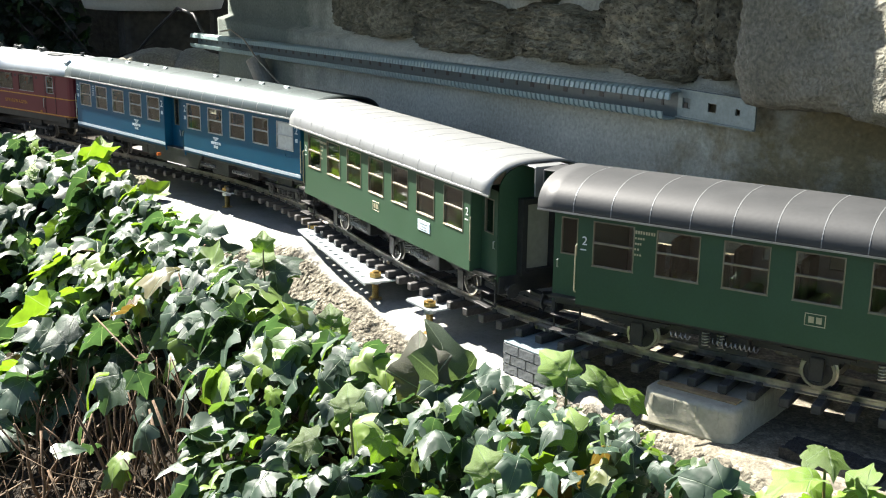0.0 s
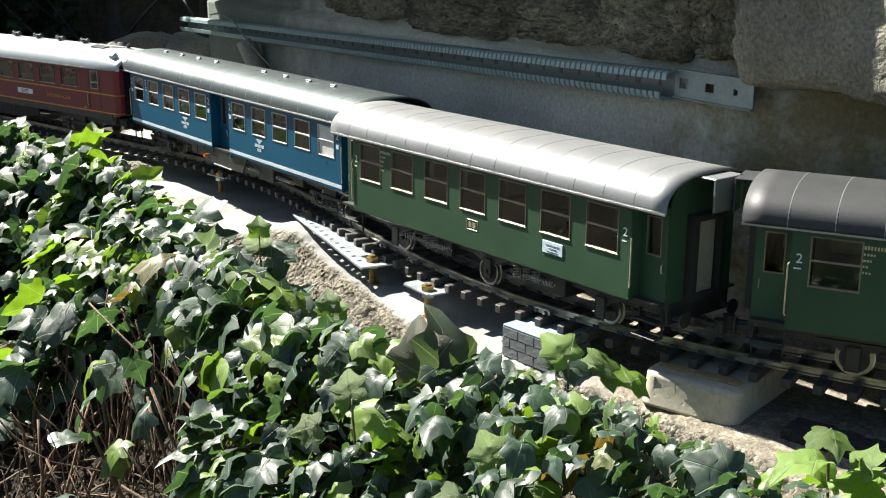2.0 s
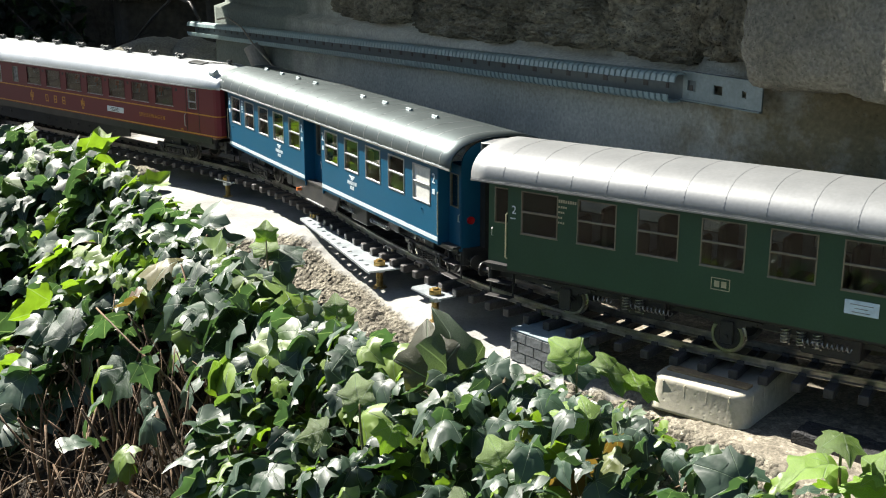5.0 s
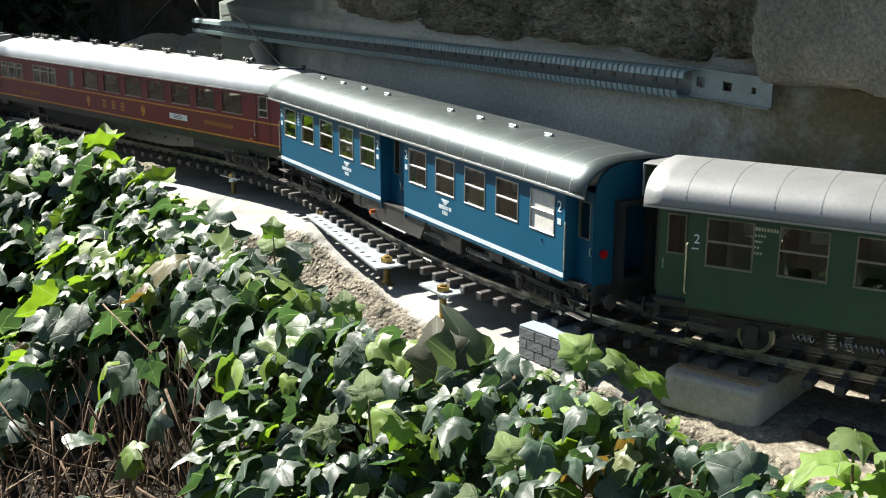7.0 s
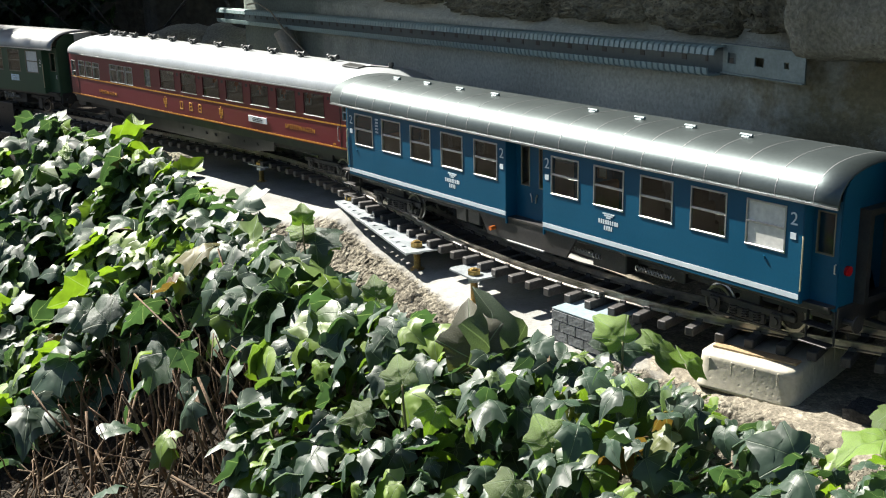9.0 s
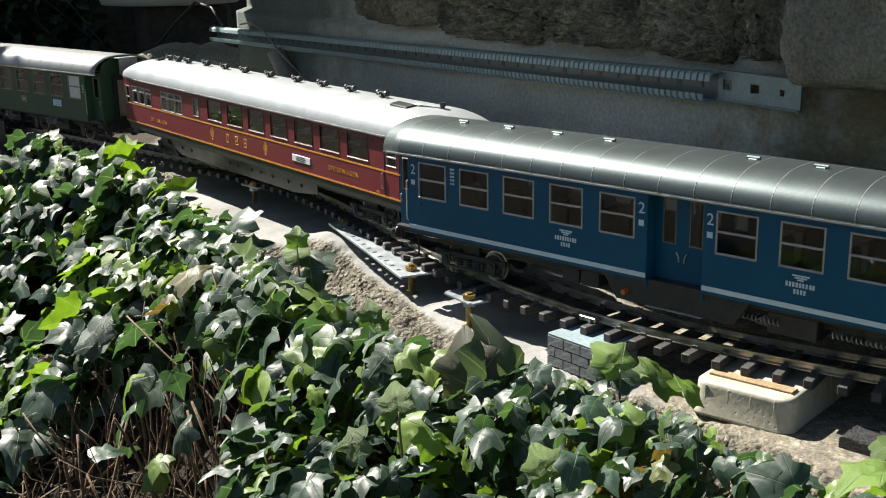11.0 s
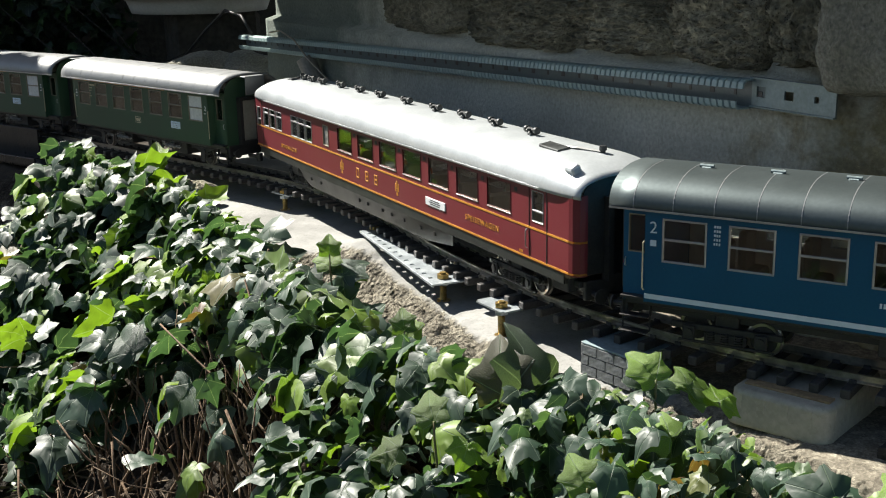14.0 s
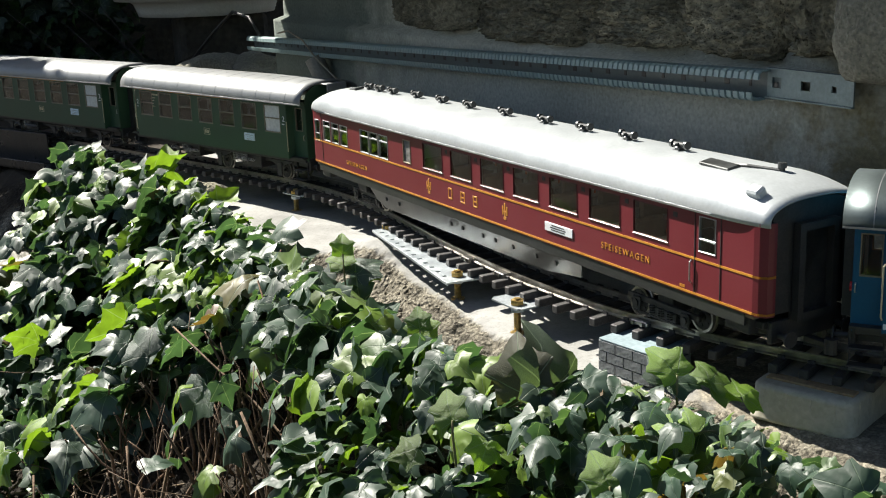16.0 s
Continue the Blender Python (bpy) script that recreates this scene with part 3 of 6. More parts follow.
def build_wall():
    bm = B()
    us, zs = np.arange(-2.74, -0.24, 0.0125), np.concatenate([np.arange(-0.06, 0.245, 0.0125), [0.2452, 0.2535], np.arange(0.262, 0.45, 0.0125)])
    grid = [[bm.verts.new((u, wall_depth(u, z), z)) for u in us] for z in zs]
    for a, b in zip(grid, grid[1:]):
        for i in range(len(us) - 1):
            bm.faces.new((a[i], a[i + 1], b[i + 1], b[i]))
    # thickness: back and ends
    back = [[bm.verts.new((u, -1.75, z)) for u in (us[0], us[-1])] for z in (zs[0], zs[-1])]
    bm.faces.new((back[0][1], back[0][0], back[1][0], back[1][1]))
    for col, k in ((0, 0), (-1, 1)):
        bm.faces.new([g[col] for g in grid] + [back[1][k], back[0][k]])
    bm.faces.new(list(grid[-1]) + [back[1][1], back[1][0]])
    w = part("wall_garden", bm, M["wall"], smooth=False)
    w.matrix_basis = WALL
    for p in w.data.polygons:
        p.use_smooth = len(p.vertices) == 4
    tagged(w, "old garden wall of grey render and rough stones in shade", "wall", kind="structure")
    # rough stones of the upper course
    rng = random.Random(4)
    rows = [(-2.05, -1.72, 0.262, 0.46), (-1.71, -1.43, 0.252, 0.335), (-1.71, -1.30, 0.342, 0.47), (-1.42, -1.20, 0.262, 0.338), (-1.19, -1.02, 0.258, 0.36),
            (-1.29, -1.02, 0.366, 0.47), (-1.01, -0.915, 0.268, 0.46)]
    for i, (u0, u1, z0, z1) in enumerate(rows):
        bm = B()
        bmesh.ops.create_cube(bm, size=1.0)
        bmesh.ops.subdivide_edges(bm, edges=bm.edges, cuts=22, use_grid_fill=True)
        sx, sz = (u1 - u0), (z1 - z0)
        for vtx in bm.verts:
            c = vtx.co.copy()
            # rounded block
            e = (abs(c.x * 2) ** 6 + abs(c.y * 2) ** 6 + abs(c.z * 2) ** 6) ** (1 / 6)
            c = c / max(e, 1e-6) * max(abs(c.x), abs(c.y), abs(c.z)) * 2
            p = Vector((c.x * sx, c.y * 0.12, c.z * sz))
            q = p + Vector((i * 3.1, 0, 0))
            d = 0.011 * noise.noise(q * 11) + 0.010 * noise.noise(q * 26) + 0.005 * noise.noise(q * 60)
            p += vtx.co.normalized() * d
            vtx.co = p + Vector(((u0 + u1) / 2, -0.992 + rng.uniform(-0.008, 0.012), (z0 + z1) / 2))
        part("stone", bm, M["stone"], w, smooth=True)
    # proud coarse plaster block over the hollow
    bm = B()
    bmesh.ops.create_cube(bm, size=1.0)
    bmesh.ops.subdivide_edges(bm, edges=bm.edges, cuts=40, use_grid_fill=True)
    for vtx in bm.verts:
        c = vtx.co
        e = (abs(c.x * 2) ** 10 + abs(c.y * 2) ** 10 + abs(c.z * 2) ** 10) ** 0.1
        c = c / max(e, 1e-6) * max(abs(c.x), abs(c.y), abs(c.z)) * 2
        p = Vector((c.x * 0.40, c.y * 0.2, c.z * 0.24))
        d = 0.004 * noise.noise(p * 9) + 0.005 * noise.noise(p * 28) + 0.006 * noise.noise(p * 75)
        vtx.co = p + vtx.co.normalized() * d + Vector((-0.678, -0.962, 0.378 - 0.01 * noise.noise(Vector((c.x * 3, 0, 0)))))
    part("plaster_block", bm, M["plaster"], w, "coarse pale plaster block jutting over a hollow", smooth=True)
    # unseen overhanging slab, added above the view to shade the wall
    bm = B()
    plan = [(-2.9, -1.5), (-0.86, -1.5), (-0.86, -0.80), (-1.1, -0.74), (-1.3, -0.70), (-1.6, -0.69), (-1.9, -0.64), (-2.4, -0.57), (-2.9, -0.52)]
    lo, hi = ([bm.verts.new((u, v, z)) for u, v in plan] for z in (0.48, 0.56))
    bm.faces.new(lo)
    bm.faces.new(hi)
    for i in range(len(plan)):
        j = (i + 1) % len(plan)
        bm.faces.new((lo[i], lo[j], hi[j], hi[i]))
    part("coping", bm, M["stone"], w)
    # unseen blocks added on top so the coach roofs mirror less sky
    for u0, u1, v1, z0 in ((-2.9, -0.86, -1.02, 0.56), (-0.86, -0.24, -1.30, 0.4505)):
        bm = B()
        bmesh.ops.create_cube(bm, size=1.0)
        bmesh.ops.subdivide_edges(bm, edges=bm.edges, cuts=24, use_grid_fill=True)
        for vtx in bm.verts:
            c = vtx.co
            q = Vector(((u0 + u1) / 2 + c.x * (u1 - u0), (v1 - 1.75) / 2 + c.y * (v1 + 1.75), (z0 + 2.1) / 2 + c.z * (2.1 - z0)))
            if c.y > 0.49:
                q.y += 0.03 * noise.noise(q * 4) + 0.015 * noise.noise(q * 11) - 0.02
            vtx.co = q
        part("upper_masonry", bm, M["stone"], w, smooth=True)


build_wall()


def build_backdrop_recess():
    """Shaded masonry that closes the corner at the far end."""
    bm = B()
    bmesh.ops.create_grid(bm, x_segments=40, y_segments=20, size=0.5)
    for v in bm.verts:
        p = Vector((v.co.x * 2.6, 0, v.co.y * 1.3))
        v.co = (p.x, 0.05 * noise.noise(p * 4) + 0.03 * noise.noise(p * 11), p.z)
    bmesh.ops.solidify(bm, geom=bm.faces[:], thickness=0.2)
    ob = part("wall_far", bm, M["shadestone"], smooth=True)
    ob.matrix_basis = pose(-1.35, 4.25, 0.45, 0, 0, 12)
    tagged(ob, "dark shaded rough stone wall at the far corner", "wall", kind="structure")


# stone with the corner's deep shade painted into its base colour
M["shadestone"] = mat("shade_dark_stone", (0.075, 0.068, 0.055), 0.9, color2=(0.03, 0.028, 0.022), scale=9, fine=0.3, bump=0.006, bscale=60)
build_backdrop_recess()


# ---- slotted cable duct and its steel end bar on the wall ----
def build_duct():
    top = new("cable_duct")
    top.matrix_basis = WALL
    tagged(top, "blue-grey slotted plastic cable duct fixed along the wall", "cable duct")
    u0, u1 = -2.862, -0.985

    def zmid(u):
        return float(np.interp(u, (-2.87, -1.52, -0.89), (0.183, 0.222, 0.240)))

    bm = B()
    # back strip that follows the slight sag
    us = np.linspace(u0, u1, 25)
    rings = [[bm.verts.new((u, v, zmid(u) + h)) for v, h in ((-0.931, -0.017), (-0.931, 0.017), (-0.927, 0.017), (-0.927, -0.017))] for u in us]
    for a, b in zip(rings, rings[1:]):
        for k in range(4):
            bm.faces.new((a[k], a[(k + 1) % 4], b[(k + 1) % 4], b[k]))
    bm.faces.new(rings[0])
    bm.faces.new(rings[-1][::-1])
    part("back_strip", bm, M["ductback"], top, "back of the duct, coloured darker for shade")
    # a claw that reaches out of the strip and curls over at its tip
    tooth = B()
    spine = [(0.0, -0.0006), (0.011, 0.0002), (0.018, -0.0004), (0.0215, -0.003), (0.0225, -0.0095)]
    rings = []
    for k, (v, h) in enumerate(spine):
        dv, dh = (0.0, 0.0011) if k < 2 else (0.0007, 0.0009) if k < 4 else (0.0011, 0.0)
        rings.append([tooth.verts.new((u, v + f * dv, h + f * dh)) for u, f in ((-0.0043, -1), (0.0043, -1), (0.0039, 1), (-0.0039, 1))])
    for a, b in zip(rings, rings[1:]):
        for k in range(4):
            tooth.faces.new((a[k], a[(k + 1) % 4], b[(k + 1) % 4], b[k]))
    tooth.faces.new(rings[0])
    tooth.faces.new(rings[-1][::-1])
    ob = part("finger", tooth, M["duct"], top)
    ob.matrix_basis = pose(u0 + 0.006, -0.929, zmid(u0) + 0.017)
    n = int((u1 - u0) / 0.0112)
    for k in range(1, 2 * n):
        upper = k < n
        u = u0 + 0.006 + (k % n) * 0.0112
        if u > (-1.014 if upper else -1.03):
            continue
        share("finger", ob.data, top, pose(u, -0.929, zmid(u) + (0.017 if upper else -0.017), 0, 0 if upper else 180, 0))
    wide = box(B(), -0.0045, 0.0045, -0.0004, 0.0004, -0.003, 0.0035, 0.0002)
    slot = part("slot", wide, M["black"], top, "dark mounting slot")
    slot.matrix_basis = pose(u0 + 0.03, -0.9266, zmid(u0 + 0.03))
    for k in range(1, 46):
        u = u0 + 0.03 + k * 0.0405
        share("slot", slot.data, top, Matrix.LocRotScale((u, -0.9266, zmid(u)), None, (1 if k % 2 else 0.5, 1, 1)))
    # steel bar with punched holes at the end
    bm = B()
    sheet(bm, -1.02, -0.892, 0.222, 0.2565, [(-1.012, -0.998, 0.234, 0.246), (-0.968, -0.954, 0.2345, 0.2445), (-0.923, -0.916, 0.236, 0.243)], -0.9245, -0.9265)
    box(bm, -1.02, -0.892, -0.9265, -0.921, 0.2545, 0.2565)
    box(bm, -1.02, -0.892, -0.9265, -0.921, 0.222, 0.2235)
    bar = part("steel_bar", bm, M["galvdark"], None)
    bar.matrix_basis = WALL
    tagged(bar, "galvanised steel bar with punched holes at duct end", "steel bar")


# the duct's plastic again, darkened in the colour for shade behind the fingers
M["ductback"] = mat("shaded_blue_grey_plastic", (0.085, 0.115, 0.12), 0.5, color2=(0.065, 0.09, 0.095), scale=12, fine=0.1, bump=0.0003)
# galvanised steel with the bar's shade painted in; small roof vents share it
M["galvdark"] = mat("darkened_galvanised_steel", (0.23, 0.285, 0.29), 0.55, 0.4, color2=(0.17, 0.215, 0.22), scale=45, fine=0.12, bump=0.0002, bscale=300)
build_duct()


# ---- track ----
def build_track():
    tr = new("railway_track")
    tagged(tr, "garden railway track with metal rails on dark plastic ties", "track")
    for side, nm in ((-0.0225, "rail"), (0.0225, "rail")):
        bm = B()
        prof = [(-0.0032, 0.0092), (0.0032, 0.0092), (0.0032, 0.0102), (0.0007, 0.0112), (0.0007, 0.0148), (0.0016, 0.0156), (0.0016, RAIL_TOP), (-0.0016, RAIL_TOP), (-0.0016, 0.0156), (-0.0007, 0.0148), (-0.0007, 0.0112), (-0.0032, 0.0102)]
        rings = []
        for s in np.arange(-3.4, 3.0, 0.02):
            rings.append([bm.verts.new(on_line(s, side + a, z)[0]) for a, z in prof])
        for a, b in zip(rings, rings[1:]):
            for k in range(len(prof)):
                bm.faces.new((a[k], a[(k + 1) % len(prof)], b[(k + 1) % len(prof)], b[k]))
        part(nm, bm, M["rail"], tr)
    bm = B()
    box(bm, -0.0048, 0.0048, -0.0475, 0.0475, 0.0, 0.0092, 0.0009)
    for y in (-0.0225, 0.0225):
        for d in (-0.0045, 0.0045):
            box(bm, -0.0036, 0.0036, y + d - 0.0012, y + d + 0.0012, 0.0088, 0.0125, 0.0005)
    tie = None
    rng = random.Random(2)
    for k in range(-80, 62):
        p, h = on_line(k * 0.0295)
        m = pose(p.x, p.y, 0.0, 0, 0, math.degrees(h) + rng.uniform(-1.2, 1.2))
        if tie is None:
            tie = part("tie", bm, M["tie"], tr)
            tie.matrix_basis = m
        else:
            share("tie", tie.data, tr, m)
    # rail joiner clamps beside the ties
    for s in (0.105, 0.345, 0.02):
        bm = B()
        box(bm, -0.011, 0.011, -0.004, 0.004, 0.009, 0.0145, 0.001)
        cyl(bm, (-0.006, -0.004, 0.012), (-0.006, -0.0075, 0.012), 0.002, 8)
        cyl(bm, (0.006, -0.004, 0.012), (0.006, -0.0075, 0.012), 0.002, 8)
        p, h = on_line(s, -0.0275)
        part("rail_joiner", bm, M["steel"], tr).matrix_basis = pose(p.x, p.y, 0, 0, 0, math.degrees(h))


build_track()


# ---- supports under the track ----
def threaded_stud(name, x, y, z0, z1, label):
    top = new(name)
    top.matrix_basis = pose(x, y, 0)
    tagged(top, label, "bolt", group="threaded studs under the track")
    bm = B()
    n = int((z1 - z0) / 0.0016)
    for k in range(n):
        z = z0 + k * 0.0016
        cyl(bm, (0, 0, z), (0, 0, z + 0.0008), 0.0041, 14, 0.0046)
        cyl(bm, (0, 0, z + 0.0008), (0, 0, z + 0.0016), 0.0046, 14, 0.0041)
    part("shaft", bm, M["brass"], top)
    for nm, z, m in (("upper_nut", 0.0005, "brass"), ("lower_nut", -0.0085, "galv")):
        part(nm, cyl(B(), (0, 0, z), (0, 0, z + 0.005), 0.0082, 6), M[m], top)
    part("washer", cyl(B(), (0, 0, z0), (0, 0, z0 + 0.0018), 0.009, 16), M["brass"], top)
    return top


def build_supports():
    # perforated angle along the ties
    a, b = Vector((-0.150, 1.672, 0)), Vector((-0.040, 1.402, 0))
    L, h = (b - a).length, math.degrees(math.atan2(b.y - a.y, b.x - a.x))
    bm = B()
    holes = [(x, x + 0.006, y, y + 0.006) for x in np.arange(0.012, L - 0.012, 0.0235) for y in (-0.026,)]
    sheet(bm, -0.008, L + 0.012, -0.030, 0.03, holes, 0.0, 0.002)
    for v in bm.verts:
        x, y, z = v.co
        v.co = (x, z, -y - 0.0002)
    box(bm, -0.008, L + 0.012, -0.0315, -0.0295, -0.004, -0.0002, 0.0003)
    ob = part("perforated_angle", bm, M["galv"])
    ob.matrix_basis = pose(a.x, a.y, 0, 0, 0, h)
    tagged(ob, "perforated galvanised steel angle carrying the railway ties", "steel bar")
    # cross plates
    for (x, y), lab in (((0.028, 1.305), "small galvanised plate bolted under railway ties"), ((-0.325, 1.965), "galvanised support plate under the track by the ivy")):
        bm = B()
        sheet(bm, -0.028, 0.032, -0.03, 0.07, [], 0.0, 0.002)
        for v in bm.verts:
            x_, y_, z_ = v.co
            v.co = (x_, z_, -y_ - 0.0002)
        bmesh.ops.bevel(bm, geom=[e for e in bm.edges if abs(e.verts[0].co.z - e.verts[1].co.z) > 0.001], offset=0.004, segments=2, affect="EDGES")
        ob = part("support_plate", bm, M["galv"])
        ob.matrix_basis = pose(x, y, 0, 0, 0, -58 if y < 1.5 else -47)
        tagged(ob, lab, "steel plate", group="support plates")
    for x, y in ((-0.052, 1.408), (0.019, 1.284), (-0.338, 1.945), (-0.160, 1.672)):
        threaded_stud("threaded_stud", x, y, min(-0.012, ground_z(x, y)) - 0.001, 0.009, "brass threaded stud with nuts standing on concrete")


build_supports()


def build_brick_block():
    """A cast block that mimics small brickwork in three courses."""
    top = new("brick_pier")
    h = math.degrees(math.atan2(1.106 - 1.162, 0.146 - 0.100))
    top.matrix_basis = pose(0.100, 1.162, 0, 0, 0, h)
    tagged(top, "grey cast block of miniature brickwork under the track", "brick pier")
    L, D, z0 = 0.073, 0.062, -0.036
    part("core", box(B(), 0.0012, L - 0.0012, 0.0012, D, z0, -0.0012, 0.0006), M["brick"], top)
    cap = B()
    box(cap, 0.0, L, 0.0, D, -0.0022, 0.0, 0.0008)
    part("top_face", cap, M["capblue"], top, "pale smooth top face")
    hgt = (-0.0022 - z0) / 3
    meshes = {}

    def brick_mesh(w):
        if w not in meshes:
            bm = B()
            bmesh.ops.create_cube(bm, size=1.0)
            bmesh.ops.subdivide_edges(bm, edges=bm.edges, cuts=2, use_grid_fill=True)
            for v in bm.verts:
                c = v.co
                v.co = Vector((c.x * w, c.y * 0.004, c.z * (hgt - 0.0013)))
                if abs(c.y) > 0.49:
                    v.co.y += 0.0009 * noise.noise(Vector((c.x * 7 + w * 900, c.z * 9, 1)))
            me = bpy.data.meshes.new("brick")
            bm.to_mesh(me)
            bm.free()
            me.materials.append(M["brick"])
            meshes[w] = me
        return meshes[w]

    for r in range(3):
        z = z0 + hgt * (r + 0.5)
        for face, length in (("front", L), ("end_r", D), ("end_l", D)):
            x = -0.0122 * (r % 2)
            while x < length - 0.003:
                a, b = max(x, 0.0003), min(x + 0.0244, length - 0.0003)
                if b - a > 0.004:
                    me = brick_mesh(round(b - a - 0.0013, 4))
                    c = (a + b) / 2
                    m = pose(c, 0.0012, z) if face == "front" else pose(L - 0.0012, c, z, 0, 0, 90) if face == "end_r" else pose(0.0012, c, z, 0, 0, -90)
                    share("brick", me, top, m)
                x += 0.0244


M["capblue"] = mat("pale_blue_grey_top", (0.24, 0.31, 0.335), 0.8, color2=(0.18, 0.24, 0.26), scale=30, fine=0.15, bump=0.0004)
build_brick_block()


def build_crate():
    """An upturned cream plastic tub with ribbed sides and rounded corners."""
    top = new("plastic_tub")
    h = math.degrees(math.atan2(0.973 - 1.035, 0.303 - 0.229))
    top.matrix_basis = pose(0.228, 1.032, 0, 0, 0, h)
    tagged(top, "weathered cream plastic tub upturned as a track support", "plastic tub")
    L, D = 0.098, 0.135

    def loop(bm, inset, z, r=0.014):
        vs = []
        for cx, cy, a0 in ((L - r, r, -90), (L - r, D - r, 0), (r, D - r, 90), (r, r, 180)):
            for k in range(6):
                t = radians(a0 + 18 * k)
                x, y = cx + math.cos(t) * r, cy + math.sin(t) * r
                x += inset * (1 if x < L / 2 else -1)
                y += inset * (1 if y < D / 2 else -1)
                vs.append(bm.verts.new((x, y, z)))
        return vs

    bm = B()
    rings = [loop(bm, i, z) for i, z in ((-0.003, -0.0365), (-0.002, -0.034), (0.0, -0.008), (0.0002, -0.005), (0.0022, -0.003), (0.006, -0.0022))]
    for a, b in zip(rings, rings[1:]):
        for k in range(len(a)):
            bm.faces.new((a[k], a[(k + 1) % len(a)], b[(k + 1) % len(a)], b[k]))
    bm.faces.new(rings[-1])
    bm.faces.new(rings[0][::-1])
    part("body", bm, M["boxcream"], top, smooth=True)
    for p in top.children[0].data.polygons:
        p.use_smooth = len(p.vertices) == 4
    rib = None
    for k in range(4):
        x = 0.014 + k * 0.023
        if rib is None:
            bm = B()
            box(bm, -0.0007, 0.0007, -0.0009, 0.001, -0.03, -0.006, 0.0002)
            rib = part("rib", bm, M["boxcream"], top)
            rib.matrix_basis = pose(x, 0, 0)
        else:
            share("rib", rib.data, top, pose(x, 0, 0))
    for k in range(5):
        share("rib", rib.data, top, pose(L, 0.018 + k * 0.025, 0, 0, 0, 90))
    bm = B()
    box(bm, 0.008, 0.092, 0.017, 0.03, -0.0024, 0.0, 0.0004)
    plank = part("wooden_slat", bm, M["wood"])
    plank.matrix_basis = top.matrix_basis.copy()
    tagged(plank, "thin wooden slat lying on the plastic tub", "wood slat")


build_crate()


def build_tray():
    bm = B()
    bmesh.ops.create_cube(bm, size=1.0)
    bmesh.ops.subdivide_edges(bm, edges=bm.edges, cuts=10, use_grid_fill=True)
    for v in bm.verts:
        c = v.co
        p = Vector((c.x * 0.09, c.y * 0.036, c.z * 0.010))
        if c.z > 0.4:
            p.z += 0.0025 * noise.noise(p * 260) + 0.002 * noise.noise(p * 120)
        v.co = p
    ob = part("rubber_strip", bm, M["rubber"])
    ob.matrix_basis = pose(0.385, 0.925, -0.030, 0, 0, -43)
    tagged(ob, "black gritty rubber strip lying on the ledge", "rubber strip")


M["rubber"] = mat("black_gritty_rubber", (0.012, 0.012, 0.013), 0.9, color2=(0.03, 0.03, 0.031), scale=300, fine=0.4, bump=0.002, bscale=500)
build_tray()


# ---- far clutter by the end of the wall ----
def rock(name, size, seed, label, m, material):
    bm = B()
    bmesh.ops.create_icosphere(bm, subdivisions=4, radius=1.0)
    for v in bm.verts:
        p = v.co.copy()
        q = p + Vector((seed, seed * 1.7, 0))
        d = 1 + 0.28 * noise.noise(q * 1.4) + 0.14 * noise.noise(q * 3.1) + 0.06 * noise.noise(q * 8)
        v.co = Vector((p.x * size[0], p.y * size[1], p.z * size[2])) * d
    ob = part(name, bm, material, smooth=True)
    ob.matrix_basis = m
    return tagged(ob, label, "rock", group="loose rocks")


rock("rock", (0.16, 0.10, 0.10), 1.0, "grey boulder in shade at the wall end", pose(-0.70, 3.05, 0.055, 0, 0, 20), M["plaster"])
rock("rock", (0.12, 0.09, 0.085), 5.0, "pale boulder with crumpled film behind the train", pose(-0.56, 2.98, 0.07, 0, 0, -30), M["plaster"])
rock("rock", (0.045, 0.035, 0.035), 9.0, "pale small stone among the ivy leaves", pose(-0.51, 1.99, -0.015, 0, 0, 0), M["stone"])
rock("rock", (0.13, 0.1, 0.07), 13.0, "grey boulder at the foot of the wall", pose(-0.44, 2.74, 0.02, 0, 0, 50), M["stone"])

ob = part("drain_pipe", cyl(B(), (-0.372, 2.525, 0.178), (-0.318, 2.50, 0.06), 0.021, 20), M["pipe"], smooth=False)
tagged(ob, "short grey pipe leaning against the wall", "pipe")
ob = part("cable", tube([(-0.47, 2.66, 0.225), (-0.44, 2.62, 0.232), (-0.40, 2.56, 0.215), (-0.36, 2.48, 0.18), (-0.31, 2.40, 0.145), (-0.28, 2.36, 0.12)], 0.0018), M["wire"], smooth=True)
tagged(ob, "thin grey cable hanging in front of the duct", "cable")
ob = part("cable", tube([(-0.55, 2.86, 0.21), (-0.58, 2.9, 0.25), (-0.64, 3.0, 0.26), (-0.72, 3.1, 0.2), (-0.80, 3.15, 0.12)], 0.004), M["black"], smooth=True)
tagged(ob, "thick dark cable looping from the wall end", "cable")
bm = B()
bmesh.ops.create_cone(bm, cap_ends=True, segments=48, radius1=0.25, radius2=0.36, depth=0.3)
bmesh.ops.bevel(bm, geom=[e for e in bm.edges if all(v.co.z < -0.14 for v in e.verts)], offset=0.05, segments=5, affect="EDGES")
ob = part("planter_tub", bm, M["pot"], smooth=True)
ob.matrix_basis = pose(-0.82, 3.5, 0.385)
tagged(ob, "white plastic planter tub above the wall corner", "planter")
ob = part("stone_pedestal", box(B(), -0.13, 0.13, -0.13, 0.13, -0.04, 0.236, 0.015), M["shadestone"])
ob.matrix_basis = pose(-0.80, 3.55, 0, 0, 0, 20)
tagged(ob, "stone pedestal under the white planter, coloured dark for shade", "pedestal")

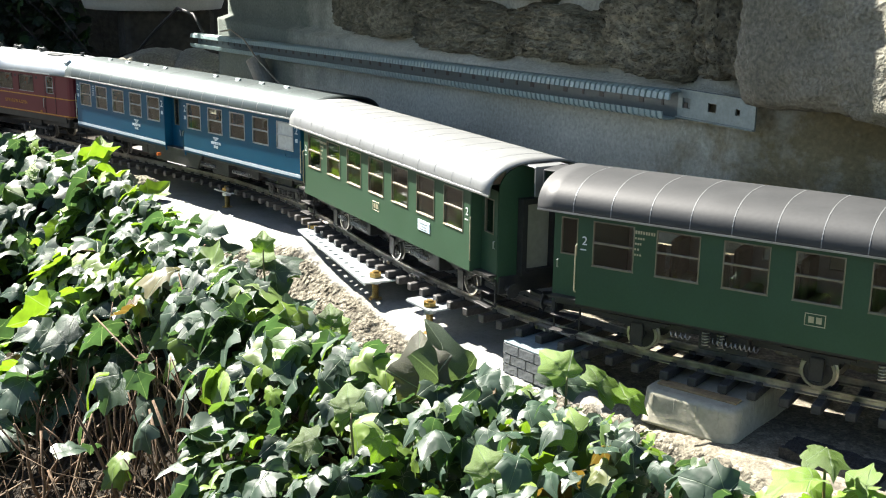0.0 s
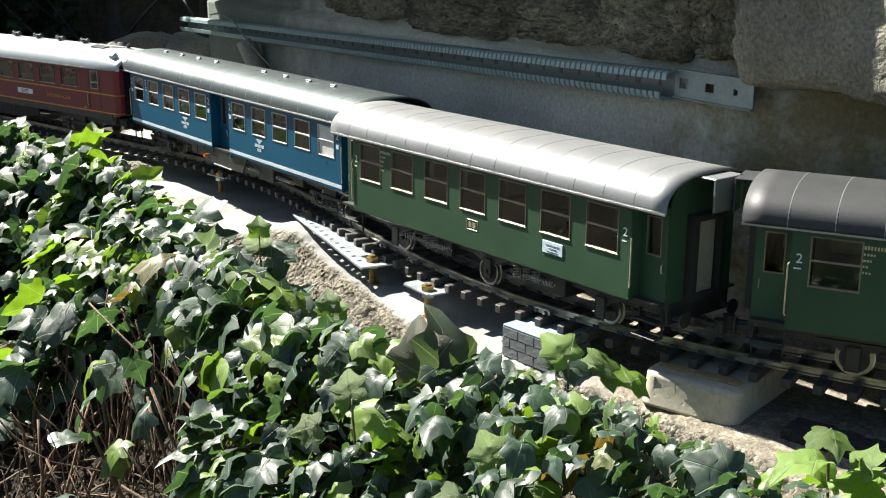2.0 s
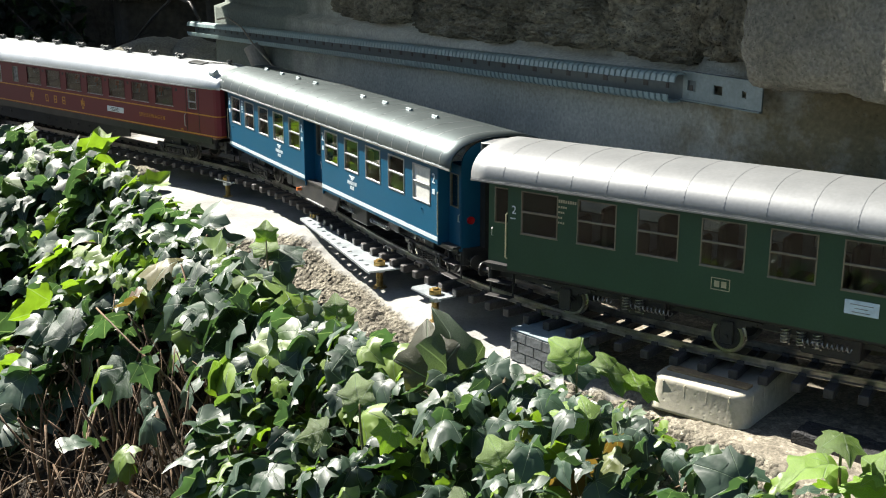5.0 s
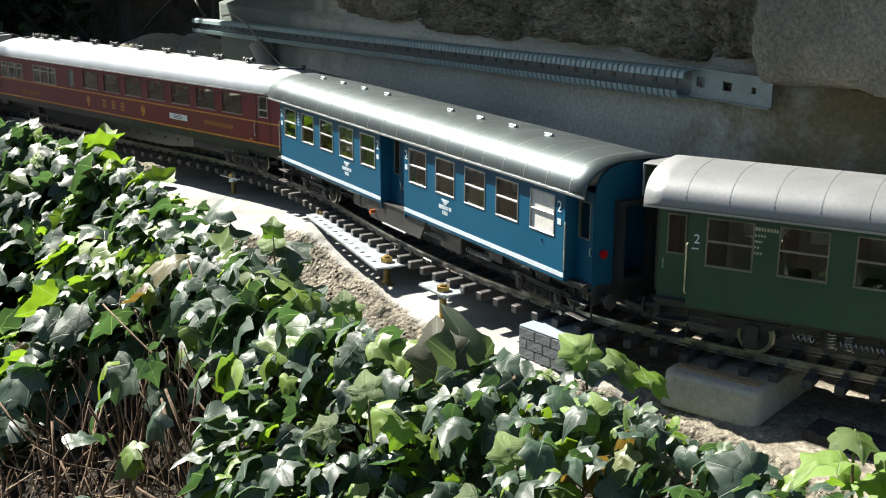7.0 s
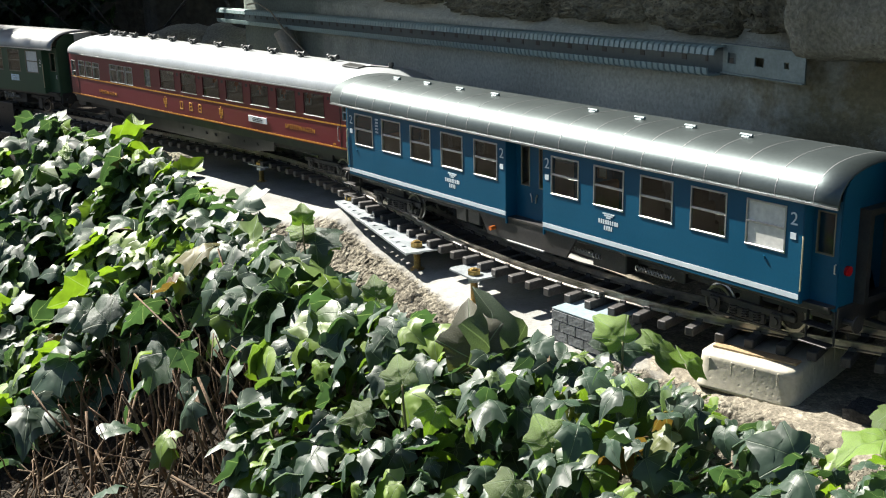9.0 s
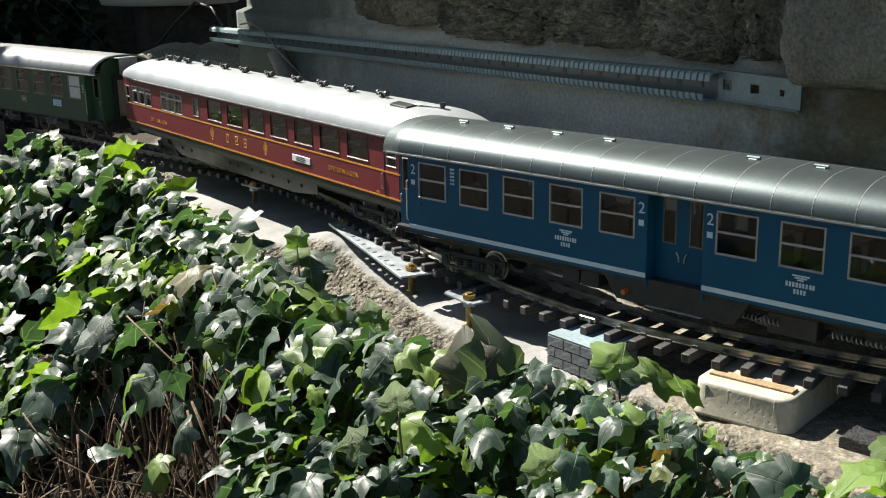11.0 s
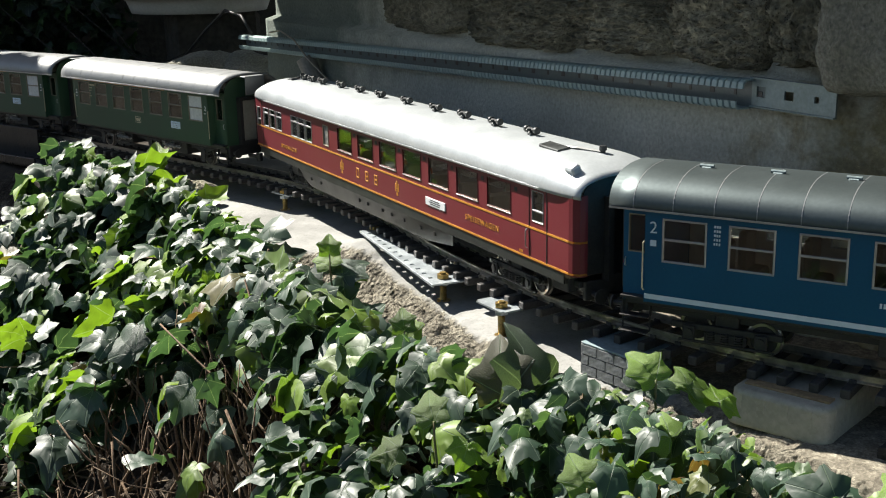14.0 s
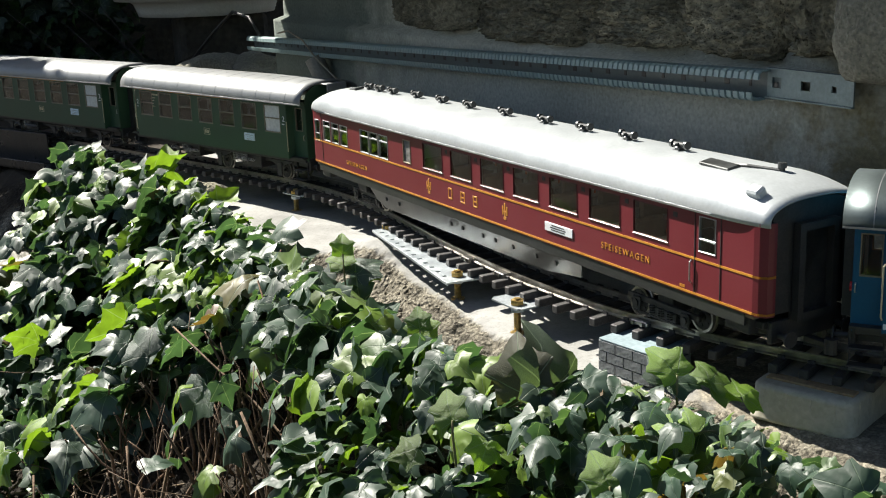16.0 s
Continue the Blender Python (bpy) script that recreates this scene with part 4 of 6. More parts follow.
# black girder beside the track
bm = B()
box(bm, -0.62, 0.0, -0.002, 0.002, -0.03, 0.034, 0.0008)
box(bm, -0.62, 0.0, -0.002, 0.016, 0.0322, 0.036, 0.0008)
box(bm, -0.62, 0.06, -0.055, 0.016, -0.036, -0.031, 0.0008)
box(bm, -0.62, 0.06, -0.055, -0.051, -0.036, -0.016, 0.0008)
ob = part("iron_girder", bm, M["darkiron"])
ob.matrix_basis = pose(-0.97, 2.50, 0.0, 0, 0, -36)
tagged(ob, "black painted iron girder beside the railway track", "girder")


# ---- railway coaches: x forward along the train, near side at negative y, z from the foot of the ties ----
HW = 0.0625
AXLE_Z = RAIL_TOP + 0.0165


def arch(half, eave, rise, n=22, lip=0.004):
    """Cross-section of a coach roof, from the near eave over the ridge to the far eave."""
    pts = [(-half, eave - lip)]
    for k in range(n + 1):
        t = math.pi * k / n
        c, s = math.cos(t), math.sin(t)
        pts.append((-half * abs(c) ** 0.80 * (1 if c > 0 else -1), eave + rise * abs(s) ** 0.92))
    pts.append((half, eave - lip))
    return pts


def roof_mesh(x1, half, eave, rise, barrel=0.0, thick=0.0022):
    bm = B()
    xs = list(np.linspace(-x1, x1, 31))
    if barrel:
        xs = list(np.linspace(-x1, -x1 + barrel, 10)) + list(np.linspace(-x1 + barrel, x1 - barrel, 21))[1:-1] + list(np.linspace(x1 - barrel, x1, 10))
    rings = []
    for x in xs:
        k = 1.0
        w = 1.0
        if barrel:
            q = max(0.0, (abs(x) - (x1 - barrel)) / barrel)
            k = 1 - 0.42 * q ** 2.4
            w = 1 - 0.10 * q ** 3
        outer = [bm.verts.new((x, y * w, eave + (z - eave) * (k if z > eave else 1))) for y, z in arch(half, eave, rise)]
        inner = [bm.verts.new((x, y * w, eave + (z - eave) * (k if z > eave else 1))) for y, z in arch(half - thick, eave, rise - thick)]
        rings.append((outer, inner))
    for (a, ai), (b, bi) in zip(rings, rings[1:]):
        for k in range(len(a) - 1):
            bm.faces.new((a[k], a[k + 1], b[k + 1], b[k]))
            bm.faces.new((ai[k], bi[k], bi[k + 1], ai[k + 1]))
        for e in (0, -1):
            bm.faces.new((a[e], b[e], bi[e], ai[e]))
    for o, i in (rings[0], rings[-1]):
        for k in range(len(o) - 1):
            bm.faces.new((o[k], i[k], i[k + 1], o[k + 1]))
    return bm


def gable(x, half, z0, eave, rise, t=0.002, door=None, k=1.0):
    """End wall under the roof arch, with a doorway if given as a half width and a height."""
    bm = B()
    prof = [(-half, z0)] + [(y, eave + (z - eave) * (k if z > eave else 1)) for y, z in arch(half, eave, rise - 0.003)[1:-1]] + [(half, z0)]
    if door:
        w, h = door
        prof = [(-half, z0)] + prof[1:-1] + [(half, z0), (w, z0), (w, h), (-w, h), (-w, z0)]
    a = [bm.verts.new((x - t / 2, y, z)) for y, z in prof]
    b = [bm.verts.new((x + t / 2, y, z)) for y, z in prof]
    bm.faces.new(a)
    bm.faces.new(b[::-1])
    for i in range(len(a)):
        j = (i + 1) % len(a)
        bm.faces.new((a[i], a[j], b[j], b[i]))
    bmesh.ops.triangulate(bm, faces=[f for f in bm.faces if len(f.verts) > 4])
    return bm


def ring(bm, x0, x1, z0, z1, w, y0, y1, bev=0.0):
    """A rectangular frame."""
    box(bm, x0, x1, y0, y1, z0, z0 + w, bev)
    box(bm, x0, x1, y0, y1, z1 - w, z1, bev)
    box(bm, x0, x0 + w, y0, y1, z0 + w, z1 - w, bev)
    box(bm, x1 - w, x1, y0, y1, z0 + w, z1 - w, bev)
    return bm


def add_window(top, x, w, z0, z1, side, frame_mat, transom=0.55, border=0.0016, pane="glass", sill=None):
    s = -1 if side < 0 else 1
    yo = side + s * 0.0007
    yi = side - s * 0.0018
    bm = ring(B(), x - w / 2 - 0.0006, x + w / 2 + 0.0006, z0 - 0.0006, z1 + 0.0006, border, yo, yi, 0.0003)
    if transom:
        zt = z0 + (z1 - z0) * transom
        box(bm, x - w / 2, x + w / 2, yo - s * 0.0002, yi, zt - 0.0011, zt + 0.0011, 0.0003)
    win = part("window", bm, M[frame_mat], top)
    pane_ob = part("pane", box(B(), x - w / 2, x + w / 2, side - s * 0.0012, side - s * 0.0018, z0, z1), M[pane], win)
    if pane == "glass":
        pane_ob.visible_shadow = False
    if sill:
        part("sill", box(B(), x - w / 2 - 0.001, x + w / 2 + 0.001, yo + s * 0.0003, yi, z0 - 0.0012, z0 - 0.0002, 0.0002), M[sill], win)
    return win


WHEEL = {}


def add_wheelset(top, x):
    if not WHEEL:
        bm = cyl(B(), (0, -0.031, 0), (0, 0.031, 0), 0.0026, 10)
        for y in (-0.0225, 0.0225):
            s = 1 if y > 0 else -1
            cyl(bm, (0, y - 0.002, 0), (0, y + 0.002, 0), 0.0142, 28)
            cyl(bm, (0, y - 0.0034, 0), (0, y + 0.0034, 0), 0.0045, 16)
            for k in range(6):
                t = k * math.pi / 3
                cyl(bm, (0.0095 * math.cos(t), y + s * 0.0005, 0.0095 * math.sin(t)), (0.0095 * math.cos(t), y + s * 0.0026, 0.0095 * math.sin(t)), 0.0022, 8)
        a = part("wheelset", bm, M["black"], top)
        tm = B()
        rings = []
        for r, y in ((0.0138, -0.0026), (0.0165, -0.0026), (0.0165, 0.0012), (0.0183, 0.0018), (0.0183, 0.003), (0.0138, 0.003)):
            rings.append([tm.verts.new((r * math.cos(t), y, r * math.sin(t))) for t in [2 * math.pi * k / 36 for k in range(36)]])
        for i in range(len(rings)):
            p, q = rings[i], rings[(i + 1) % len(rings)]
            for k in range(36):
                tm.faces.new((p[k], p[(k + 1) % 36], q[(k + 1) % 36], q[k]))
        t1 = part("tyre", tm, M["steel"], a, "bright steel tyre")
        t1.matrix_basis = pose(0, -0.0232, 0)
        share("tyre", t1.data, a, pose(0, 0.0232, 0, 0, 0, 180))
        WHEEL["axle"], WHEEL["tyre"] = a.data, t1.data
    else:
        a = share("wheelset", WHEEL["axle"], top, pose(0, 0, 0))
        share("tyre", WHEEL["tyre"], a, pose(0, -0.0232, 0))
        share("tyre", WHEEL["tyre"], a, pose(0, 0.0232, 0, 0, 0, 180))
    a.matrix_basis = pose(x, 0, AXLE_Z)
    a["axle_x"] = x
    return a


def coil(bm, x, y, z0, z1, r=0.0036, turns=4):
    pts = [(x + r * math.cos(t), y + r * math.sin(t), z0 + (z1 - z0) * t / (turns * 2 * math.pi)) for t in np.linspace(0, turns * 2 * math.pi, turns * 8 + 1)]
    tb = tube(pts, 0.0009, 5)
    me = bpy.data.meshes.new("tmp")
    tb.to_mesh(me)
    tb.free()
    bm.from_mesh(me)
    bpy.data.meshes.remove(me)


def add_lying_spring(top, x, y, z, length, r=0.0028):
    turns = int(length / 0.0042)
    pts = [(x - length / 2 + length * t / (turns * 2 * math.pi), y + r * math.cos(t), z + r * math.sin(t)) for t in np.linspace(0, turns * 2 * math.pi, turns * 8 + 1)]
    part("spring_hose", tube(pts, 0.0007, 5), M["dullsteel"], top, "dark spring-wound hose under the floor")


def add_bogie(top, x, half=0.036):
    bm = B()
    for y in (-0.036, 0.036):
        s = 1 if y > 0 else -1
        box(bm, x - 0.056, x + 0.056, y - 0.0022, y + 0.0022, 0.036, 0.0425, 0.0008)
        box(bm, x - 0.021, x + 0.021, y - 0.0026, y + 0.0026, 0.0255, 0.036, 0.0012)
        for d in (-half, half):
            box(bm, x + d - 0.0065, x + d + 0.0065, y - 0.0035, y + 0.0055 * s, 0.026, 0.0415, 0.0014)
            cyl(bm, (x + d, y, AXLE_Z), (x + d, y + s * 0.0072, AXLE_Z), 0.0042, 12)
        box(bm, x - 0.048, x + 0.048, y - 0.0012, y + 0.0012, 0.0222, 0.0250, 0.0006)
    box(bm, x - 0.012, x + 0.012, -0.034, 0.034, 0.033, 0.056, 0.001)
    bg = part("bogie", bm, M["black"], top, "black cast bogie frame with axle boxes")
    for y in (-0.0385, 0.0385):
        for d in (-0.014, 0.0, 0.014):
            sp = B()
            coil(sp, x + d, y, 0.0265, 0.0365)
            part("coil_spring", sp, M["black"], bg)
    for d in (-half, half):
        add_wheelset(top, x + d)


def add_step(top, x, y, z, w):
    bm = B()
    box(bm, x - w / 2, x + w / 2, y - 0.006, y + 0.006, z, z + 0.0014, 0.0003)
    box(bm, x - w / 2, x - w / 2 + 0.0012, y + 0.004, y + 0.006, z, 0.062)
    box(bm, x + w / 2 - 0.0012, x + w / 2, y + 0.004, y + 0.006, z, 0.062)
    part("step", bm, M["black"], top)


def add_bars(top, name, x0, z, h, count, pitch, w, mat_name, seed=1):
    """Lettering as a row of small marks."""
    rng = random.Random(seed)
    bm = B()
    for k in range(count):
        a = x0 + k * pitch
        box(bm, a, a + w * rng.uniform(0.7, 1.0), -HW - 0.0003, -HW + 0.0004, z, z + h)
    return part(name, bm, M[mat_name], top)


def add_text(top, name, body, x, z, size, mat_name, y=-HW - 0.0003, spacing=1.0):
    cu = bpy.data.curves.new(name, "FONT")
    cu.body, cu.size, cu.extrude, cu.align_x, cu.align_y, cu.space_character = body, size, 0.0002, "CENTER", "CENTER", spacing
    tmp = bpy.data.objects.new(name, cu)
    me = bpy.data.meshes.new_from_object(tmp)
    bpy.data.objects.remove(tmp)
    bm = B()
    bm.from_mesh(me)
    bpy.data.meshes.remove(me)
    ob = part(name, bm, M[mat_name], top)
    ob.matrix_basis = pose(x, y, z, 90, 0, 0)
    return ob


def add_seats(top, xs, mat_name, w=0.05):
    me = None
    for x in xs:
        for y in (-0.034, 0.034):
            if me is None:
                bm = B()
                box(bm, -0.004, 0.004, -0.02, 0.02, 0.068, 0.128, 0.003)
                box(bm, -0.019, 0.019, -0.02, 0.02, 0.068, 0.086, 0.003)
                ob = part("seat_bench", bm, M[mat_name], top)
                ob.matrix_basis = pose(x, y, 0)
                me = ob.data
            else:
                share("seat_bench", me, top, pose(x, y, 0))


def add_underframe(top, x1, boxes):
    bm = B()
    box(bm, -x1, x1, -0.05, 0.05, 0.058, 0.0655, 0.001)
    for y in (-0.028, 0.028):
        box(bm, -x1, x1, y - 0.002, y + 0.002, 0.046, 0.058)
    for s in (-1, 1):
        box(bm, s * x1, s * (x1 + 0.006), -0.046, 0.046, 0.045, 0.066, 0.001)
    uf = part("underframe", bm, M["black"], top)
    for x, w, y, d, z0 in boxes:
        part("equipment_box", box(B(), x - w / 2, x + w / 2, y - d / 2, y + d / 2, z0, 0.058, 0.0012), M["black"], uf)
    for s in (-1, 1):
        bm = B()
        box(bm, s * (x1 + 0.004), s * (x1 + 0.034), -0.004, 0.004, 0.04, 0.046, 0.001)
        cyl(bm, (s * (x1 + 0.034), 0, 0.036), (s * (x1 + 0.034), 0, 0.05), 0.006, 12)
        part("coupler", bm, M["black"], top)
        for y in (-0.036, 0.036):
            bm = cyl(B(), (s * x1, y, 0.052), (s * (x1 + 0.019), y, 0.052), 0.003, 10)
            cyl(bm, (s * (x1 + 0.019), y, 0.052), (s * (x1 + 0.0205), y, 0.052), 0.008, 16)
            part("buffer", bm, M["black"], top)


def add_roof_ribs(roof, xs, half, eave, rise, mat_name):
    me = None
    for x in xs:
        if me is None:
            bm = B()
            rings = []
            for dx in (-0.00045, 0.00045):
                rings.append([bm.verts.new((dx, y, z)) for y, z in arch(half + 0.0002, eave, rise + 0.0002)])
            low = [[bm.verts.new((dx, y, z)) for y, z in arch(half - 0.001, eave, rise - 0.001)] for dx in (-0.00045, 0.00045)]
            for k in range(len(rings[0]) - 1):
                bm.faces.new((rings[0][k], rings[0][k + 1], rings[1][k + 1], rings[1][k]))
                bm.faces.new((rings[0][k], low[0][k], low[0][k + 1], rings[0][k + 1]))
                bm.faces.new((rings[1][k], rings[1][k + 1], low[1][k + 1], low[1][k]))
            ob = part("roof_seam", bm, M[mat_name], roof)
            ob.matrix_basis = pose(x, 0, 0)
            me = ob.data
        else:
            share("roof_seam", me, roof, pose(x, 0, 0))


def vestibules(top, x1, xe, paint, eave, rise, frame_mat):
    """Recessed entrances at both ends with door, handrail and end wall."""
    for s in (-1, 1):
        a, b = (x1, xe) if s > 0 else (-xe, -x1)
        for y in (-0.047, 0.047):
            c = (a + b) / 2
            bm = sheet(B(), a, b, 0.062, eave, [(c - 0.009, c + 0.009, 0.112, 0.150)], y - 0.001, y + 0.001)
            door = part("entrance_door", bm, M[paint], top)
            dw = part("door_window", ring(B(), c - 0.0095, c + 0.0095, 0.1115, 0.1505, 0.0012, y - 0.0018, y + 0.0018, 0.0002), M[frame_mat], door)
            part("door_pane", box(B(), c - 0.009, c + 0.009, y - 0.0003, y + 0.0003, 0.112, 0.150), M["glass"], dw).visible_shadow = False
            hb = tube([(c + s * 0.012, y + (0.001 if y > 0 else -0.001), 0.105), (c + s * 0.012, y + (0.003 if y > 0 else -0.003), 0.1045), (c + s * 0.012, y + (0.003 if y > 0 else -0.003), 0.097), (c + s * 0.012, y + (0.001 if y > 0 else -0.001), 0.0965)], 0.0007, 5)
            part("door_handle", hb, M["alu"], door)
        # wall that closes the saloon beside the recess
        part("partition", box(B(), s * x1 - 0.001, s * x1 + 0.001, -HW + 0.0005, HW - 0.0005, 0.0655, eave), M[paint], top)
        part("end_wall", gable(s * xe, 0.047, 0.06, eave, rise, door=(0.018, 0.142)), M[paint], top)
        bel = ring(B(), -0.023, 0.023, 0.066, 0.152, 0.006, s * xe, s * (xe + 0.012))
        for v in bel.verts:
            v.co = (v.co.y, v.co.x, v.co.z)
        part("gangway", bel, M["black"], top)
        if paint == "green":
            part("gangway_door", box(B(), s * (xe + 0.002), s * (xe + 0.0035), -0.0165, 0.0165, 0.068, 0.1445, 0.0005), M["endcream"], top, "pale cream end door")
        for y in (-HW - 0.0012, HW + 0.0012):
            hr = tube([(s * (x1 + 0.001), y * 0.985, 0.078), (s * (x1 + 0.0022), y, 0.080), (s * (x1 + 0.0022), y, 0.126), (s * (x1 + 0.001), y * 0.985, 0.128)], 0.0008, 6)
            part("handrail", hr, M["railgold"], top, "thin pale handrail")
        add_step(top, s * (x1 + xe) / 2, -0.052, 0.030, 0.030)
        add_step(top, s * (x1 + xe) / 2, -0.050, 0.046, 0.030)
        if paint == "blue":
            part("lamp", cyl(B(), (s * xe, -0.036, 0.098), (s * (xe + 0.004), -0.036, 0.098), 0.0045, 14), M["lampred"], top, "red tail lamp lens")


M["stepgrey"] = mat("worn_step", (0.26, 0.27, 0.27), 0.55, 0.3, color2=(0.16, 0.165, 0.165), scale=60, fine=0.2)
M["railgold"] = mat("pale_brass_rail", (0.55, 0.50, 0.36), 0.4, 0.5, color2=(0.45, 0.4, 0.28), scale=60)
M["dimframe"] = mat("dull_bronze_frame", (0.26, 0.235, 0.18), 0.45, 0.5, color2=(0.22, 0.19, 0.13), scale=60)
M["dullsteel"] = mat("dull_spring_steel", (0.42, 0.42, 0.41), 0.35, 0.9, color2=(0.25, 0.25, 0.25), scale=60)
M["endcream"] = mat("cream_end_door", (0.42, 0.40, 0.33), 0.5, color2=(0.34, 0.32, 0.26), scale=30, fine=0.08)
M["skirt"] = mat("grey_skirt", (0.035, 0.037, 0.036), 0.36, 0.3, color2=(0.045, 0.047, 0.045), scale=30, fine=0.12)


def green_coach(late, roof_paint="roofgrey", roof_label="smooth pale grey arched roof"):
    top = new("green_coach")
    X1, XE, EAVE, RISE = 0.238, 0.272, 0.161, 0.031
    wins = [(k * 0.0667, 0.043, 0.1085, 0.1535) for k in range(-3, 4)]
    holes = [(x - w / 2, x + w / 2, a, b) for x, w, a, b in wins]
    for y in (-HW, HW):
        s = -1 if y < 0 else 1
        part("side_wall", sheet(B(), -X1, X1, 0.0655, EAVE, holes, y, y - s * 0.0018), M["green"], top)
        # pale panel added inside to bounce light and brighten the windows
        part("inner_lining", sheet(B(), -X1 + 0.002, X1 - 0.002, 0.0685, EAVE - 0.001, holes, y - s * 0.0022, y - s * 0.003), M["cloth"], top, "pale lining added to bounce light inside")
        for i, (x, w, a, b) in enumerate(wins):
            add_window(top, x, w, a, b, y, "dimframe", 0.52, 0.0013, "frosted" if late and i == 6 else "glass", "dimframe")
    rf = part("roof", roof_mesh(0.283, HW + 0.0045, EAVE + 0.002, RISE), M[roof_paint], top, roof_label, smooth=True)
    add_roof_ribs(rf, [k * 0.0405 for k in range(-6, 7)], HW + 0.0045, EAVE + 0.002, RISE, "seam")
    part("gutter", box(B(), -0.283, 0.283, -HW - 0.0056, -HW - 0.004, EAVE - 0.0025, EAVE - 0.0008), M["alu"], rf)
    vestibules(top, X1, XE, "green", EAVE, RISE, "dimframe")
    for s in (-1, 1):
        bm = box(B(), s * 0.276, s * 0.302, -0.021, 0.021, 0.1885, 0.1905, 0.0006)
        box(bm, s * 0.2995, s * 0.302, -0.021, 0.021, 0.158, 0.1895, 0.0006)
        part("gangway_hood", bm, M[roof_paint], top, "grey folded hood over the gangway")
    part("floor", box(B(), -X1, X1, -0.0605, 0.0605, 0.0655, 0.068), M["seat"], top)
    for s in (-1, 1):
        part("vestibule_floor", box(B(), s * (X1 + 0.0012), s * XE, -0.058, 0.058, 0.0655, 0.068), M["black"], top)
    add_seats(top, [k * 0.0667 + 0.0333 for k in range(-3, 3)], "seat")
    add_underframe(top, 0.268, [(-0.09, 0.05, -0.02, 0.04, 0.036), (0.10, 0.055, -0.022, 0.035, 0.034), (0.05, 0.03, 0.02, 0.04, 0.036)])
    for x in (-0.18, 0.0, 0.18):
        add_wheelset(top, x)
        for y in (-0.036, 0.036):
            guard = part("axle_guard", box(B(), x - 0.007, x + 0.007, y - 0.003, y + 0.004 * (1 if y > 0 else -1), 0.026, 0.05, 0.0012), M["black"], top)
            bm = B()
            for k in range(5):
                h = 0.034 - k * 0.005
                box(bm, x - h, x + h, y - 0.0016, y + 0.0016, 0.0440 + 0.0018 * (4 - k), 0.0460 + 0.0018 * (4 - k))
            part("leaf_spring", bm, M["black"], guard)
    for x in (-0.105, -0.09, 0.06, 0.075, 0.09):
        sp = B()
        coil(sp, x, -0.046, 0.042, 0.057, 0.004, 5)
        part("coil_spring", sp, M["dullsteel"], top, "dull steel coil spring")
    for x, w in ((-0.13, 0.02), (-0.075, 0.045), (0.1, 0.045)):
        add_lying_spring(top, x, -0.052, 0.050, w)
    # marks on the near side
    for x in (-0.231, 0.231):
        add_text(top, "class_numeral", "2", x, 0.132, 0.0125, "white")
        add_bars(top, "class_line", x - 0.0045, 0.1225, 0.0012, 1, 0.009, 0.009, "white")
    bm = ring(B(), -0.0095, 0.0095, 0.0865, 0.0985, 0.0008, -HW - 0.0004, -HW + 0.0005, 0.0002)
    box(bm, -0.006, -0.001, -HW - 0.0004, -HW + 0.0005, 0.0895, 0.0955)
    box(bm, 0.001, 0.006, -HW - 0.0004, -HW + 0.0005, 0.0895, 0.0955)
    part("emblem", bm, M["railgold"], top, "pale yellow framed emblem")
    part("destination_plate", box(B(), 0.116, 0.146, -HW - 0.0009, -HW + 0.0005, 0.0875, 0.1005, 0.0003), M["paper"], top, "pale blue destination card")
    bm = B()
    for k, w in enumerate((0.02, 0.012, 0.016)):
        box(bm, 0.131 - w / 2, 0.131 + w / 2, -HW - 0.0013, -HW - 0.0008, 0.0967 - k * 0.0035, 0.0973 - k * 0.0035)
    part("card_lines", bm, M["stepgrey"], top)
    for k, (n, h) in enumerate(((8, 0.0032), (4, 0.002), (3, 0.002), (2, 0.002), (3, 0.002))):
        add_bars(top, "inscription", -0.1775, 0.1475 - k * 0.0055, h, n, 0.0027, 0.002, "railgold", k)
    if late:
        part("class_stripe", box(B(), -X1, 0.1, -HW - 0.0006, -HW + 0.0005, 0.1565, 0.158), M["gold"], top, "thin yellow stripe below the eaves")
    tagged(top, "dark green passenger coach with yellow stripe and grey roof" if late else ("green three-axle passenger coach with dark grey roof" if roof_paint == "roofdark" else "green three-axle passenger coach with pale grey roof"), "railway coach", group="coaches of the train")
    return top


